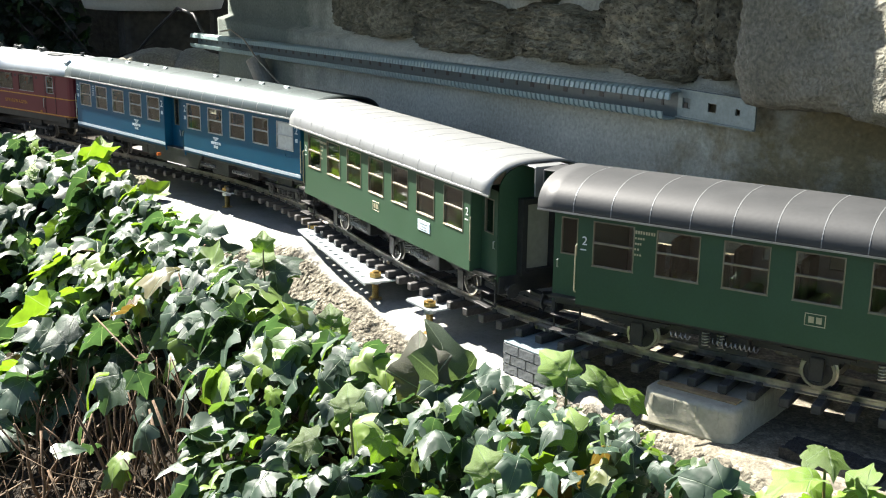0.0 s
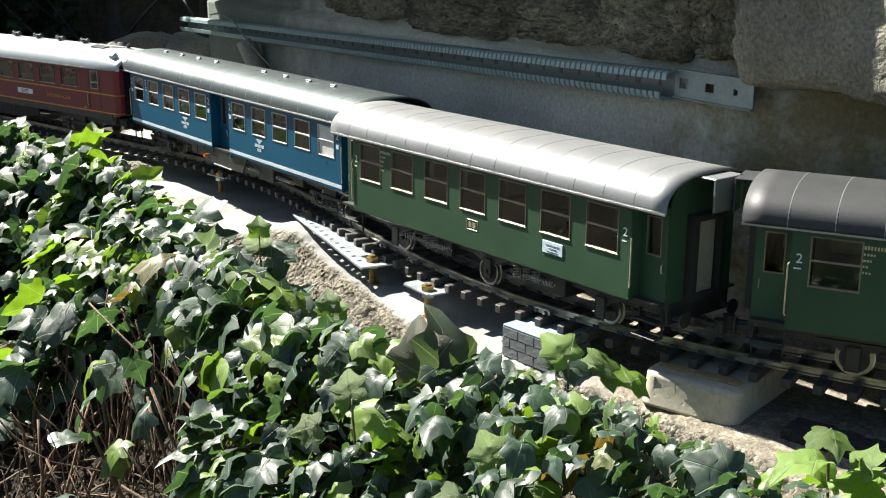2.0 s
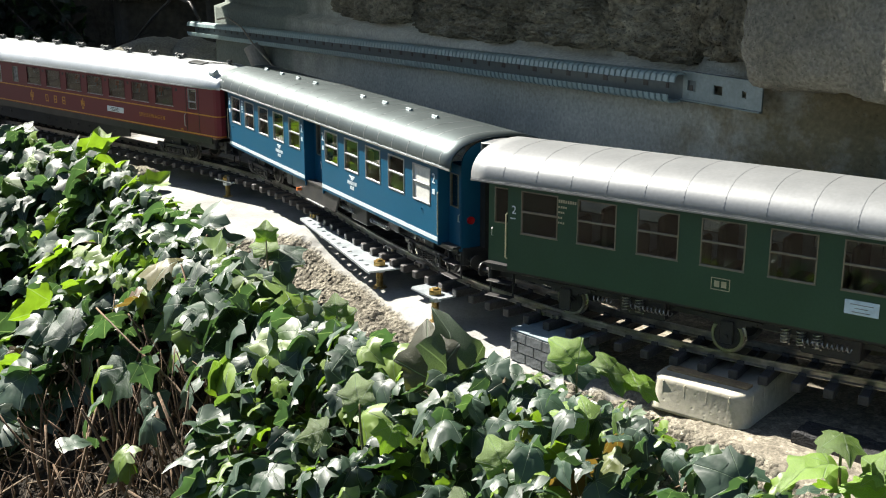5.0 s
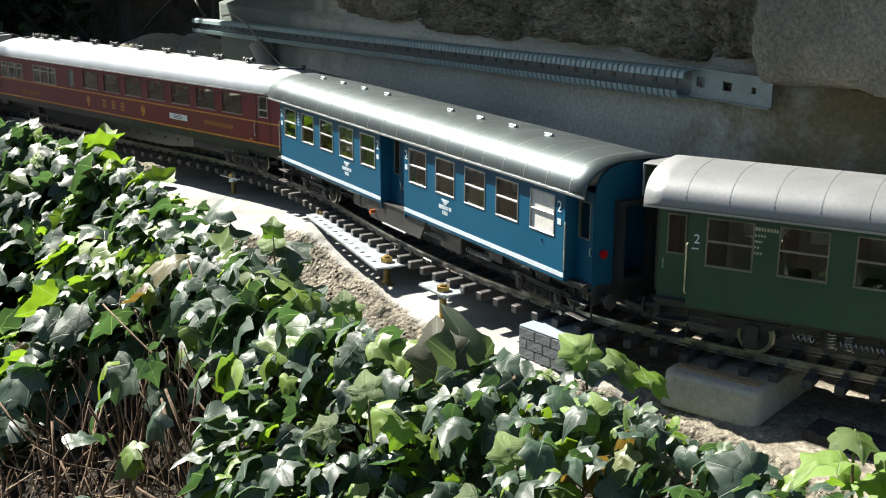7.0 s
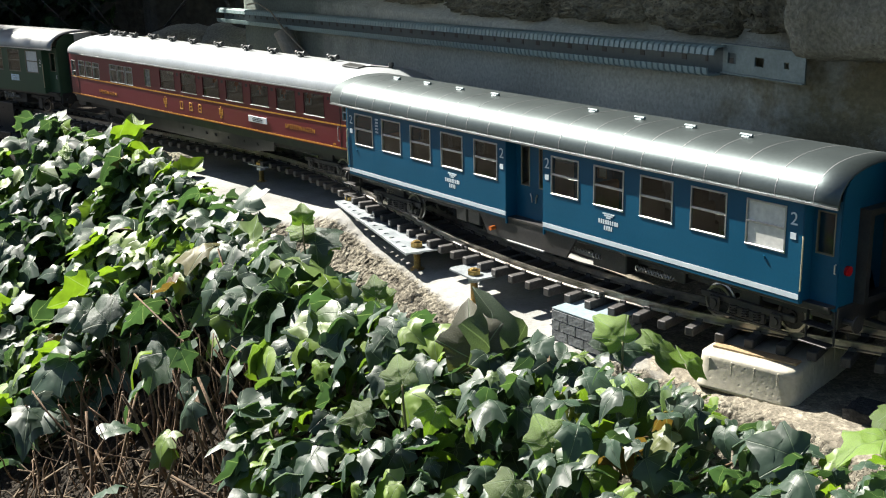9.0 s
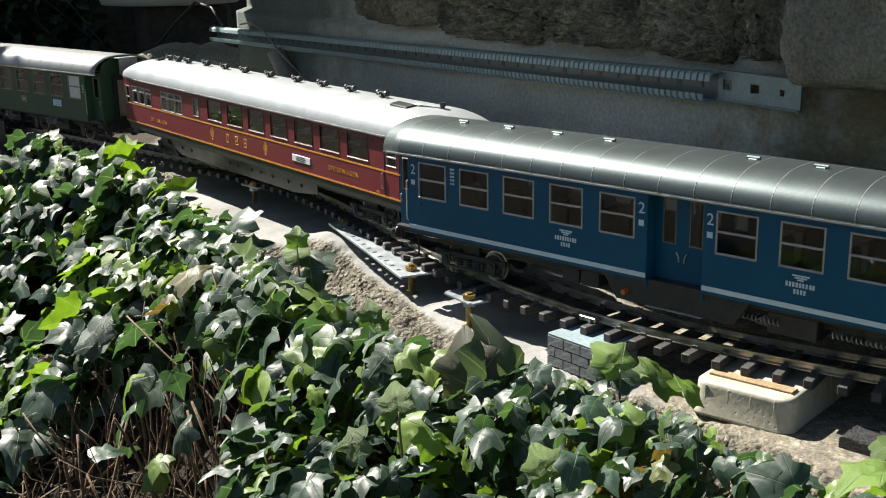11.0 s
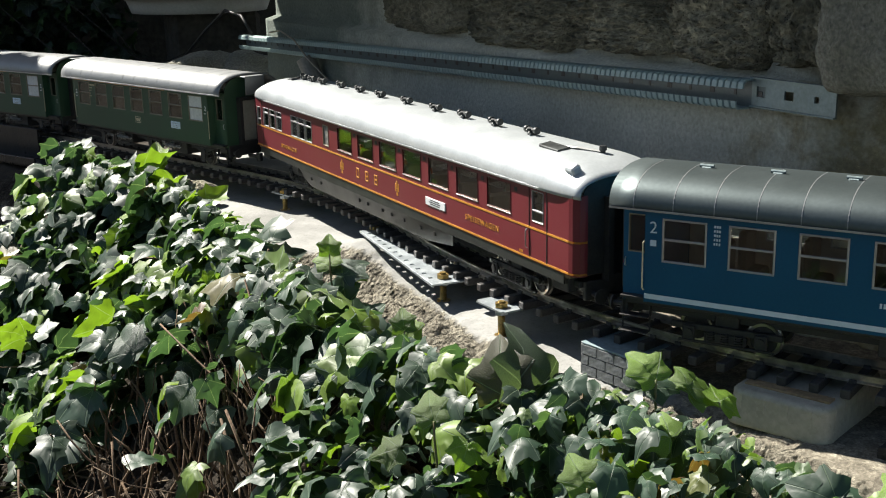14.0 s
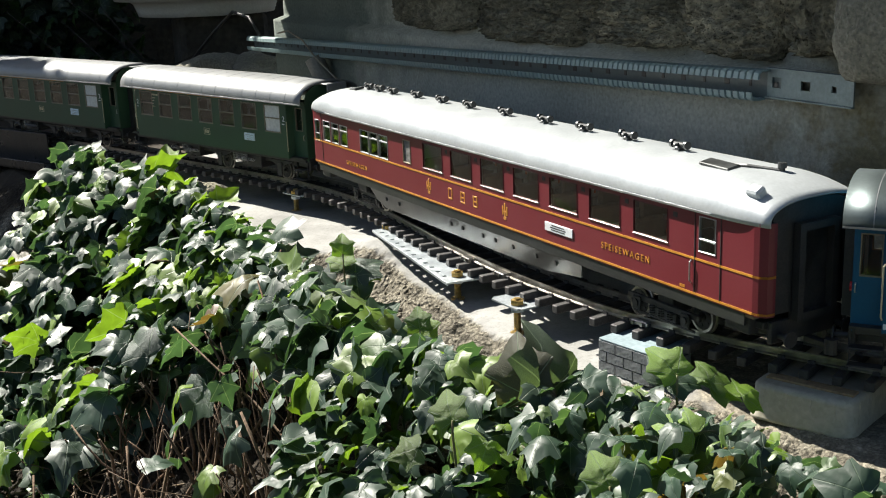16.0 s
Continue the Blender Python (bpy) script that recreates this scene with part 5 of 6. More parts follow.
def blue_coach():
    top = new("blue_coach")
    X1, XE, EAVE, RISE = 0.370, 0.398, 0.161, 0.031
    D0, D1 = -0.034, 0.031
    left = [-0.331 + k * 0.0652 for k in range(5)]
    right = [0.066 + k * 0.0662 for k in range(5)]
    wins = [(x, 0.043, 0.109, 0.1515) for x in left + right]
    holes = [(x - w / 2, x + w / 2, a, b) for x, w, a, b in wins]
    for y in (-HW, HW):
        s = -1 if y < 0 else 1
        for a, b in ((-X1, D0), (D1, X1)):
            part("side_wall", sheet(B(), a, b, 0.066, EAVE, [h for h in holes if a < h[0] < b], y, y - s * 0.0018), M["blue"], top)
            # added lining, pale so that the saloon looks brighter
            part("inner_lining", sheet(B(), a + 0.002, b - 0.002, 0.0685, EAVE - 0.001, [h for h in holes if a < h[0] < b], y - s * 0.0022, y - s * 0.003), M["cloth"], top, "pale lining added to bounce light inside")
            part("waist_stripe", box(B(), a, b, y + s * 0.0004, y - s * 0.0005, 0.0695, 0.0745), M["cream"], top, "pale stripe along the lower side")
        for i, (x, w, a, b) in enumerate(wins):
            add_window(top, x, w, a, b, y, "alu", 0.52, 0.0019, "frosted" if i == 9 else "glass")
        # recessed double door in the middle
        yd = y - s * 0.016
        bm = sheet(B(), D0, D1, 0.060, EAVE, [(-0.024, -0.010, 0.106, 0.152), (0.007, 0.021, 0.106, 0.152)], yd, yd - s * 0.0016)
        door = part("double_door", bm, M["blue"], top)
        for c in (-0.017, 0.014):
            dw = part("door_window", ring(B(), c - 0.0078, c + 0.0078, 0.1055, 0.1525, 0.0013, yd + s * 0.0006, yd - s * 0.002, 0.0002), M["dimframe"], door)
            part("door_pane", box(B(), c - 0.007, c + 0.007, yd - s * 0.0006, yd - s * 0.001, 0.106, 0.152), M["glass"], dw).visible_shadow = False
        for c, k in ((-0.0045, -1), (0.0015, 1)):
            hb = tube([(c, yd + s * 0.0012, 0.088), (c + k * 0.0008, yd + s * 0.0012, 0.094), (c + k * 0.003, yd + s * 0.0012, 0.098)], 0.0009, 5)
            part("door_handle", hb, M["alu"], door)
        for xd in (D0, D1):
            part("door_jamb", box(B(), xd - 0.0008, xd + 0.0008, y - s * 0.0004, yd, 0.060, EAVE), M["blue"], top)
        bm = sheet(B(), -0.088, 0.082, 0.040, 0.0655, [], y - s * 0.003, y - s * 0.006)
        for v in bm.verts:
            if v.co.z < 0.05:
                v.co.x *= 0.8
        part("step_housing", bm, M["black"], top)
        bm = box(B(), D0, D1, y - s * 0.001, y - s * 0.016, 0.0385, 0.0405, 0.0004)
        part("door_step", bm, M["stepgrey"], top, "pale edge of the door step")
        if y < 0:
            part("orange_lamp", cyl(B(), (-0.058, y - 0.004, 0.050), (-0.058, y + 0.004, 0.050), 0.0028, 10), M["orange"], top)
    rf = part("roof", roof_mesh(0.407, HW + 0.0045, EAVE + 0.002, RISE), M["roofblue"], top, "smooth grey-blue arched roof", smooth=True)
    add_roof_ribs(rf, [k * 0.0402 - 0.02 for k in range(-9, 11)], HW + 0.0045, EAVE + 0.002, RISE, "seam")
    part("gutter", box(B(), -0.407, 0.407, -HW - 0.0056, -HW - 0.004, EAVE - 0.0025, EAVE - 0.0008), M["alu"], rf)
    me = None
    for x in (-0.33, -0.26, -0.19, -0.12, 0.05, 0.12, 0.19, 0.26):
        m = pose(x, -0.006, EAVE + RISE + 0.0018)
        if me is None:
            bm = B()
            box(bm, -0.005, 0.005, -0.003, 0.003, -0.003, 0.0012, 0.0008)
            cyl(bm, (-0.007, 0, 0.0018), (0.007, 0, 0.0018), 0.0018, 10)
            ob = part("roof_vent", bm, M["galvdark"], rf, "small bright roof ventilator")
            ob.matrix_basis = m
            me = ob.data
        else:
            share("roof_vent", me, rf, m)["label"] = "small bright roof ventilator"
    vestibules(top, X1, XE, "blue", EAVE, RISE, "dimframe")
    for a, e in ((-X1, D0 - 0.001), (D1 + 0.001, X1)):
        part("floor", box(B(), a, e, -0.0605, 0.0605, 0.0655, 0.068), M["seat"], top)
    part("doorway_floor", box(B(), D0, D1, -0.0605, 0.0605, 0.0655, 0.068), M["black"], top)
    for s in (-1, 1):
        part("vestibule_floor", box(B(), s * (X1 + 0.0012), s * XE, -0.058, 0.058, 0.0655, 0.068), M["black"], top)
    add_seats(top, [x + 0.0326 for x in left[:4]] + [x + 0.0331 for x in right[:4]], "seat")
    add_underframe(top, 0.394, [(0.12, 0.05, -0.03, 0.035, 0.036), (-0.14, 0.022, -0.036, 0.02, 0.040), (-0.115, 0.024, -0.036, 0.02, 0.040), (0.05, 0.04, 0.0, 0.05, 0.036), (0.2, 0.03, -0.02, 0.03, 0.04)])
    for x in (-0.295, 0.295):
        add_bogie(top, x)
    for k in range(5):
        sp = B()
        coil(sp, 0.02 + k * 0.012, -0.02, 0.042, 0.056, 0.004, 5)
        part("coil_spring", sp, M["dullsteel"], top, "dull steel coil spring")
    for x, w in ((0.0, 0.045), (0.085, 0.05), (0.185, 0.05)):
        add_lying_spring(top, x, -0.048, 0.048, w)
    for x in (-0.362, -0.0405, 0.0375, 0.361):
        add_text(top, "class_numeral", "2", x, 0.1415, 0.0165, "cream")
        part("pictogram", box(B(), x - 0.003, x + 0.003, -HW - 0.0005, -HW + 0.0005, 0.1235, 0.1295), M["cream"], top, "tiny square pictogram sticker")
    for x in (-0.135, 0.133):
        bm = B()
        for k, (a, b) in enumerate(((-0.0085, 0.0085), (-0.006, 0.006), (-0.0032, 0.0032))):
            box(bm, x + a, x + b, -HW - 0.0004, -HW + 0.0005, 0.1020 - k * 0.0021, 0.1035 - k * 0.0021)
        part("winged_emblem", bm, M["cream"], top, "pale winged emblem")
        add_bars(top, "lettering", x - 0.0145, 0.0915, 0.0046, 9, 0.0033, 0.0026, "cream", 3)
        add_bars(top, "lettering", x - 0.0063, 0.0850, 0.0046, 4, 0.0033, 0.0026, "cream", 4)
    for k in range(5):
        add_bars(top, "inscription", -0.302, 0.148 - k * 0.0042, 0.0024, 3, 0.0024, 0.0018, "cream", k)
    for x in (0.331, -0.35):
        part("side_peg", cyl(B(), (x, -HW - 0.0014, 0.101), (x, -HW + 0.001, 0.101), 0.0014, 8), M["blue"], top)
    tagged(top, "bright blue passenger coach with pale stripe and grey roof", "railway coach", group="coaches of the train")
    return top


M["roofblue"] = mat("blue_grey_roof_paint", (0.096, 0.118, 0.120), 0.445, 0.78, color2=(0.083, 0.103, 0.105), scale=25, fine=0.06, bump=0.00008, bscale=260, rvar=0.03)


def red_coach():
    top = new("dining_coach")
    X1, EAVE, RISE = 0.492, 0.1595, 0.032
    wins = [(x, 0.026, 0.1135, 0.1445) for x in (-0.443, -0.411, -0.379)] + [(x, 0.028, 0.113, 0.1465) for x in (-0.306, -0.2745, -0.243)] + [(-0.170, 0.021, 0.1175, 0.1485)]
    big = [(-0.097 + k * 0.0745, 0.052, 0.1185, 0.1515) for k in range(7)]
    doorw = [(0.4325, 0.022, 0.119, 0.1525), (-0.480, 0.018, 0.110, 0.143)]
    allw = wins + big + doorw
    holes = [(x - w / 2, x + w / 2, a, b) for x, w, a, b in allw]
    for y in (-HW, HW):
        s = -1 if y < 0 else 1
        part("side_wall", sheet(B(), -X1, X1, 0.0735, EAVE, holes, y, y - s * 0.0018), M["red"], top)
        # added pale panel that lightens the view through the windows
        part("inner_lining", sheet(B(), -X1 + 0.002, X1 - 0.002, 0.074, EAVE - 0.001, holes, y - s * 0.0022, y - s * 0.003), M["cloth"], top, "pale lining added to bounce light inside")
        for x, w, a, b in wins:
            add_window(top, x, w, a, b, y, "alu" if w > 0.022 else "dimframe", 0.72 if w > 0.022 else 0, 0.0012, "glass" if w > 0.022 else "louvre")
        for x, w, a, b in big:
            add_window(top, x, w, a, b, y, "reddark", 0, 0.0010, "glass", "alu")
            if y < 0:
                part("vent_grille", box(B(), x + 0.0345, x + 0.0405, y - 0.0004, y + 0.0005, 0.1455, 0.1505), M["black"], top)
        for x, w, a, b in doorw:
            add_window(top, x, w, a, b, y, "alu" if y < 0 else "reddark", 0.35, 0.0010)
        for z, nm in ((0.1095, "upper_line"), (0.0750, "lower_line")):
            part(nm, box(B(), -X1, X1, y + s * 0.0005, y - s * 0.0004, z, z + 0.0022), M["gold"], top, "thin orange lining")
        for xd in (0.4155, 0.4505, -0.4625):
            part("door_edge", box(B(), xd - 0.0004, xd + 0.0004, y + s * 0.0006, y - s * 0.0004, 0.077, 0.157), M["black"], top)
        hr = tube([(0.411, y, 0.086), (0.411, y + s * 0.0022, 0.088), (0.411, y + s * 0.0022, 0.106), (0.411, y, 0.108)], 0.0008, 6)
        part("handrail", hr, M["alu"], top)
        # lower fairing between the bogies and the narrow sill strip
        part("sill_strip", box(B(), -X1 + 0.01, X1 - 0.01, y - s * 0.0008, y - s * 0.0028, 0.0620, 0.0735), M["skirt"], top)
        bm = B()
        prof = [(-0.300, 0.0625), (-0.285, 0.046), (-0.262, 0.0365), (0.150, 0.0365), (0.225, 0.0455), (0.232, 0.0625)]
        a = [bm.verts.new((x, y - s * 0.002 - s * (0.0625 - z) * 0.25, z)) for x, z in prof]
        b = [bm.verts.new((x, y - s * 0.004 - s * (0.0625 - z) * 0.25, z)) for x, z in prof]
        bm.faces.new(a)
        bm.faces.new(b[::-1])
        for i in range(len(a)):
            j = (i + 1) % len(a)
            bm.faces.new((a[i], a[j], b[j], b[i]))
        part("fairing", bm, M["skirt"], top, "grey metal fairing between the bogies")
        if y < 0:
            for x in (-0.25, -0.21, -0.06, -0.03, 0.02, 0.05, 0.09, 0.14, 0.18):
                part("fairing_slot", box(B(), x - 0.0018, x + 0.0018, y + 0.0028, y + 0.0058, 0.050, 0.0545), M["black"], top)
    # rounded ends
    for s in (-1, 1):
        prof = [(s * X1, -HW), (s * (X1 + 0.006), -HW + 0.001), (s * (X1 + 0.012), -HW + 0.006), (s * (X1 + 0.013), -HW + 0.012), (s * (X1 + 0.013), -HW + 0.015), (s * (X1 + 0.010), -HW + 0.015), (s * (X1 + 0.010), -HW + 0.012), (s * (X1 + 0.009), -HW + 0.007), (s * X1, -HW + 0.0018)]
        for sy in (1, -1):
            bm = B()
            a = [bm.verts.new((x, y * sy, 0.0735)) for x, y in prof]
            b = [bm.verts.new((x, y * sy, EAVE)) for x, y in prof]
            for i in range(len(a)):
                j = (i + 1) % len(a)
                bm.faces.new((a[i], a[j], b[j], b[i]))
            bm.faces.new(a)
            bm.faces.new(b)
            part("end_corner", bm, M["red"], top)
        for z in (0.1095, 0.0750):
            bm = B()
            pl = prof[:5]
            a = [bm.verts.new((x + s * 0.0004, y - 0.0004, z)) for x, y in pl]
            b = [bm.verts.new((x + s * 0.0004, y - 0.0004, z + 0.0022)) for x, y in pl]
            for i in range(len(pl) - 1):
                bm.faces.new((a[i], a[i + 1], b[i + 1], b[i]))
            bmesh.ops.solidify(bm, geom=bm.faces[:], thickness=0.0004)
            part("lining_end", bm, M["gold"], top)
        part("end_wall", gable(s * (X1 + 0.008), 0.050, 0.0735, EAVE, RISE * 0.60, door=(0.0238, 0.152)), M["black"], top)
        bel = ring(B(), -0.0245, 0.0245, 0.066, 0.156, 0.007, s * (X1 + 0.010), s * (X1 + 0.018))
        for v in bel.verts:
            v.co = (v.co.y, v.co.x, v.co.z)
        part("gangway", bel, M["black"], top)
        part("end_door", box(B(), s * (X1 + 0.006), s * (X1 + 0.009), -0.024, 0.024, 0.066, 0.152), M["black"], top)
        part("end_step", box(B(), s * 0.452, s * 0.484, -0.057, -0.045, 0.052, 0.0735, 0.001), M["black"], top)
    rf = part("roof", roof_mesh(0.507, HW + 0.0035, EAVE + 0.001, RISE, barrel=0.075), M["roofsilver"], top, "glossy silver arched roof with rounded ends", smooth=True)
    part("gutter", box(B(), -0.44, 0.44, -HW - 0.0044, -HW - 0.003, EAVE - 0.0022, EAVE - 0.0008), M["alu"], rf)
    me = None
    for x in (-0.405, -0.37, -0.325, -0.26, -0.185, -0.11, -0.02, 0.07, 0.15, 0.23, 0.315):
        m = pose(x, 0.004 if x > -0.3 else -0.002, EAVE + RISE + 0.003)
        if me is None:
            bm = B()
            box(bm, -0.004, 0.004, -0.004, 0.004, -0.005, 0.002, 0.001)
            cyl(bm, (-0.0105, 0, 0.004), (0.0105, 0, 0.004), 0.0028, 10)
            for d in (-0.0105, 0.0105):
                cyl(bm, (d - 0.0016, 0, 0.004), (d + 0.0016, 0, 0.004), 0.0044, 12)
            box(bm, -0.002, 0.002, -0.008, 0.008, 0.0025, 0.0058, 0.0008)
            ob = part("roof_vent", bm, M["ventdark"], rf, "small dark twin roof ventilator")
            ob.matrix_basis = m
            me = ob.data
        else:
            share("roof_vent", me, rf, m)["label"] = "small dark twin roof ventilator"
    bm = box(B(), -0.020, 0.020, -0.008, 0.008, 0.0, 0.0035, 0.0008)
    ob = part("roof_hatch", bm, M["ventdark"], rf)
    ob.matrix_basis = pose(0.400, -0.020, EAVE + RISE - 0.0005, 8, 2, 0)
    ob2 = share("roof_hatch", ob.data, rf, pose(-0.435, -0.014, EAVE + RISE - 0.0015, 8, -8, 0))
    part("conduit", tube([(0.40, -0.016, EAVE + RISE + 0.001), (0.425, -0.008, EAVE + RISE + 0.0025), (0.455, 0.004, EAVE + RISE + 0.001)], 0.0018, 6), M["ventdark"], rf)
    bm = cyl(B(), (0.455, 0.006, EAVE + 0.022), (0.455, 0.006, EAVE + RISE + 0.004), 0.0028, 12)
    cyl(bm, (0.455, 0.006, EAVE + RISE + 0.003), (0.455, 0.006, EAVE + RISE + 0.008), 0.0042, 12)
    part("roof_post", bm, M["ventdark"], rf)
    bm = box(B(), -0.008, 0.008, -0.006, 0.006, -0.004, 0.007, 0.002)
    lamp = part("end_lamp", bm, M["roofsilver"], top, "silver lamp housing at the roof edge")
    lamp.matrix_basis = pose(0.478, -0.047, EAVE + 0.0215, 30, 0, 0)
    part("floor", box(B(), -X1, X1, -0.0605, 0.0605, 0.070, 0.0735), M["seat"], top)
    add_seats(top, [-0.134 + k * 0.0745 for k in range(8)], "seat")
    me = me2 = None
    for x, w, a, b in big:
        for y in (-0.036, 0.036):
            if me is None:
                bm = box(B(), -0.015, 0.015, -0.018, 0.018, 0.1095, 0.1115, 0.0006)
                cyl(bm, (0, 0, 0.0735), (0, 0, 0.1095), 0.002, 8)
                t = part("dining_table", bm, M["cloth"], top)
                t.matrix_basis = pose(x, y, 0)
                bm = cyl(B(), (0, 0, 0.1115), (0, 0, 0.121), 0.0012, 8)
                cyl(bm, (0, 0, 0.1195), (0, 0, 0.1275), 0.0048, 12, 0.003)
                l = part("table_lamp", bm, M["orange"], t, "small orange table lamp")
                me, me2 = t.data, l.data
            else:
                t = share("dining_table", me, top, pose(x, y, 0))
                share("table_lamp", me2, t, pose(0, 0, 0))
    add_underframe(top, 0.494, [(-0.36, 0.03, -0.02, 0.05, 0.044)])
    for x in (-0.355, 0.34):
        add_bogie(top, x, 0.038)
    # gilt marks: three initials as plain shapes, two crests, and the lettering
    for x, kind in ((-0.052, 0), (-0.020, 1), (0.011, 2)):
        bm = ring(B(), x - 0.0052, x + 0.0052, 0.087, 0.1015, 0.0019, -HW - 0.0004, -HW + 0.0005, 0.0002)
        if kind:
            box(bm, x - 0.0052, x + 0.0052, -HW - 0.0004, -HW + 0.0005, 0.0933, 0.0951)
        part("initial", bm, M["gold"], top, "gilt initial")
    for x in (-0.110, 0.080):
        bm = B()
        for d, a, b in ((-0.0046, 0.090, 0.101), (0.0, 0.086, 0.105), (0.0046, 0.090, 0.101)):
            box(bm, x + d - 0.0014, x + d + 0.0014, -HW - 0.0004, -HW + 0.0005, a, b, 0.0003)
        box(bm, x - 0.006, x + 0.006, -HW - 0.0004, -HW + 0.0005, 0.0935, 0.0952, 0.0002)
        box(bm, x - 0.003, x + 0.003, -HW - 0.0004, -HW + 0.0005, 0.0845, 0.088, 0.0003)
        part("crest", bm, M["gold"], top, "gilt crest")
    add_text(top, "lettering", "SPEISEWAGEN", 0.310, 0.0935, 0.0098, "gold", spacing=1.35)
    add_text(top, "lettering", "SPEISEWAGEN", -0.337, 0.0895, 0.0088, "gold", spacing=1.35)
    part("route_plate", box(B(), 0.166, 0.219, -HW - 0.0012, -HW + 0.0005, 0.0895, 0.0995, 0.0003), M["white"], top, "white route plate with small dark lines")
    bm = B()
    for k, w in enumerate((0.024, 0.03, 0.026)):
        box(bm, 0.192 - w / 2, 0.192 + w / 2, -HW - 0.0015, -HW - 0.0010, 0.0968 - k * 0.0026, 0.0978 - k * 0.0026)
    part("plate_lines", bm, M["black"], top)
    add_bars(top, "inscription", 0.395, 0.0785, 0.003, 3, 0.0026, 0.002, "gold", 5)
    tagged(top, "wine-red dining coach with gilt lining and silver roof", "railway coach", group="coaches of the train")
    return top


M["reddark"] = mat("dark_red_frame", (0.10, 0.012, 0.014), 0.4, color2=(0.08, 0.01, 0.012), scale=40)
M["louvre"] = mat("louvre_pane", (0.28, 0.27, 0.25), 0.5, color2=(0.08, 0.08, 0.08), scale=160, fine=0.2)
M["ventdark"] = mat("dark_vent_metal", (0.06, 0.065, 0.065), 0.4, 0.4, color2=(0.035, 0.037, 0.037), scale=90, fine=0.2)

GREEN_A = green_coach(False, "roofdark", "matt dark grey arched roof")
GREEN_B = green_coach(False)
GREEN_C = green_coach(True)
GREEN_D = copy_thing(GREEN_C, Matrix())
BLUE = blue_coach()
RED = red_coach()
# coach, its place in the train, distance between its guided points
TRAIN = [(GREEN_A, 1.309, 0.36), (GREEN_B, 0.7084, 0.36), (BLUE, 0.002, 0.59), (RED, -0.9184, 0.70), (GREEN_C, -1.7663, 0.36), (GREEN_D, -2.3867, 0.36)]


# ---- ivy on the bank ----
def leaf_mesh(seed, curl, fold, slim=1.0, n_mid=4):
    """A five-lobed ivy leaf one metre wide, stalk end at the origin, tip towards +y; gently folded and curled."""
    rng = random.Random(seed)
    half = [(0.0, 0.0), (0.12, -0.10), (0.28, -0.13), (0.47, -0.06), (0.46, 0.08), (0.43, 0.19), (0.49, 0.33), (0.58, 0.47), (0.46, 0.54), (0.33, 0.59), (0.235, 0.73), (0.11, 0.92), (0.0, 1.08)]
    half = [(x * slim * rng.uniform(0.93, 1.07), y * rng.uniform(0.96, 1.05)) for x, y in half]
    half[0], half[-1] = (0.0, 0.0), (0.0, half[-1][1])
    bm = bmesh.new()
    uvl = bm.loops.layers.uv.new("UVMap")

    def lift(x, y):
        return fold * abs(x) - curl * (y - 0.25) ** 2 - curl * 0.9 * x * x + 0.08 * noise.noise(Vector((x * 3.0 + seed, y * 3.0, 0))) + 0.03 * noise.noise(Vector((x * 8 + seed, y * 8, 2)))

    for side in (1, -1):
        outer = [Vector((x * side, y, 0)) for x, y in half]
        mid = [Vector((x * side * 0.5, 0.06 + (y - 0.06) * 0.62, 0)) for x, y in half]
        spine = [Vector((0, 0.02 + 0.048 * i, 0)) for i in range(len(half))]
        rows = []
        for line in (spine, mid, outer):
            rows.append([bm.verts.new((p.x, p.y, lift(p.x, p.y) - (0.02 if line is outer and i % 3 == 0 else 0))) for i, p in enumerate(line)])
        for a, b in zip(rows, rows[1:]):
            for i in range(len(half) - 1):
                q = (a[i], b[i], b[i + 1], a[i + 1]) if side > 0 else (a[i], a[i + 1], b[i + 1], b[i])
                bm.faces.new(q)
    bmesh.ops.remove_doubles(bm, verts=bm.verts, dist=0.004)
    for f in bm.faces:
        f.smooth = True
        for lp in f.loops:
            lp[uvl].uv = (0.5 + lp.vert.co.x * 0.8, 0.22 + lp.vert.co.y * 0.7)
    me = bpy.data.meshes.new("leaf")
    bm.to_mesh(me)
    bm.free()
    me.materials.append(M["ivy"])
    return me


LEAVES = [leaf_mesh(k, c, f, w) for k, (c, f, w) in enumerate(((0.35, 0.34, 1.0), (0.6, 0.14, 1.1), (0.25, -0.18, 0.95), (0.8, 0.42, 1.05), (0.45, 0.05, 1.15), (-0.25, 0.38, 0.9), (1.0, 0.2, 0.8), (0.5, -0.3, 1.0)))]


def ivy_top(q):
    """Height of the leaf canopy at q metres out from the ledge."""
    return float(np.interp(q, (0.05, 0.12, 0.16, 0.20, 0.26, 0.34, 0.5, 0.8), (-0.06, -0.035, -0.005, 0.005, -0.05, -0.12, -0.26, -0.31)))


def leaf_pose(p, nrm, spin, size):
    q = Vector(nrm).normalized().to_track_quat("Z", "Y")
    return Matrix.LocRotScale(p, q @ Euler((0, 0, spin)).to_quaternion(), (size, size, size))


YOUNG = []
M["ivyyoung"] = leaf_mat("young_ivy_leaf", (0.095, 0.165, 0.024), (0.145, 0.25, 0.03), 0.5)
for k in range(3):
    YOUNG.append(LEAVES[k].copy())
    YOUNG[-1].materials.clear()
    YOUNG[-1].materials.append(M["ivyyoung"])


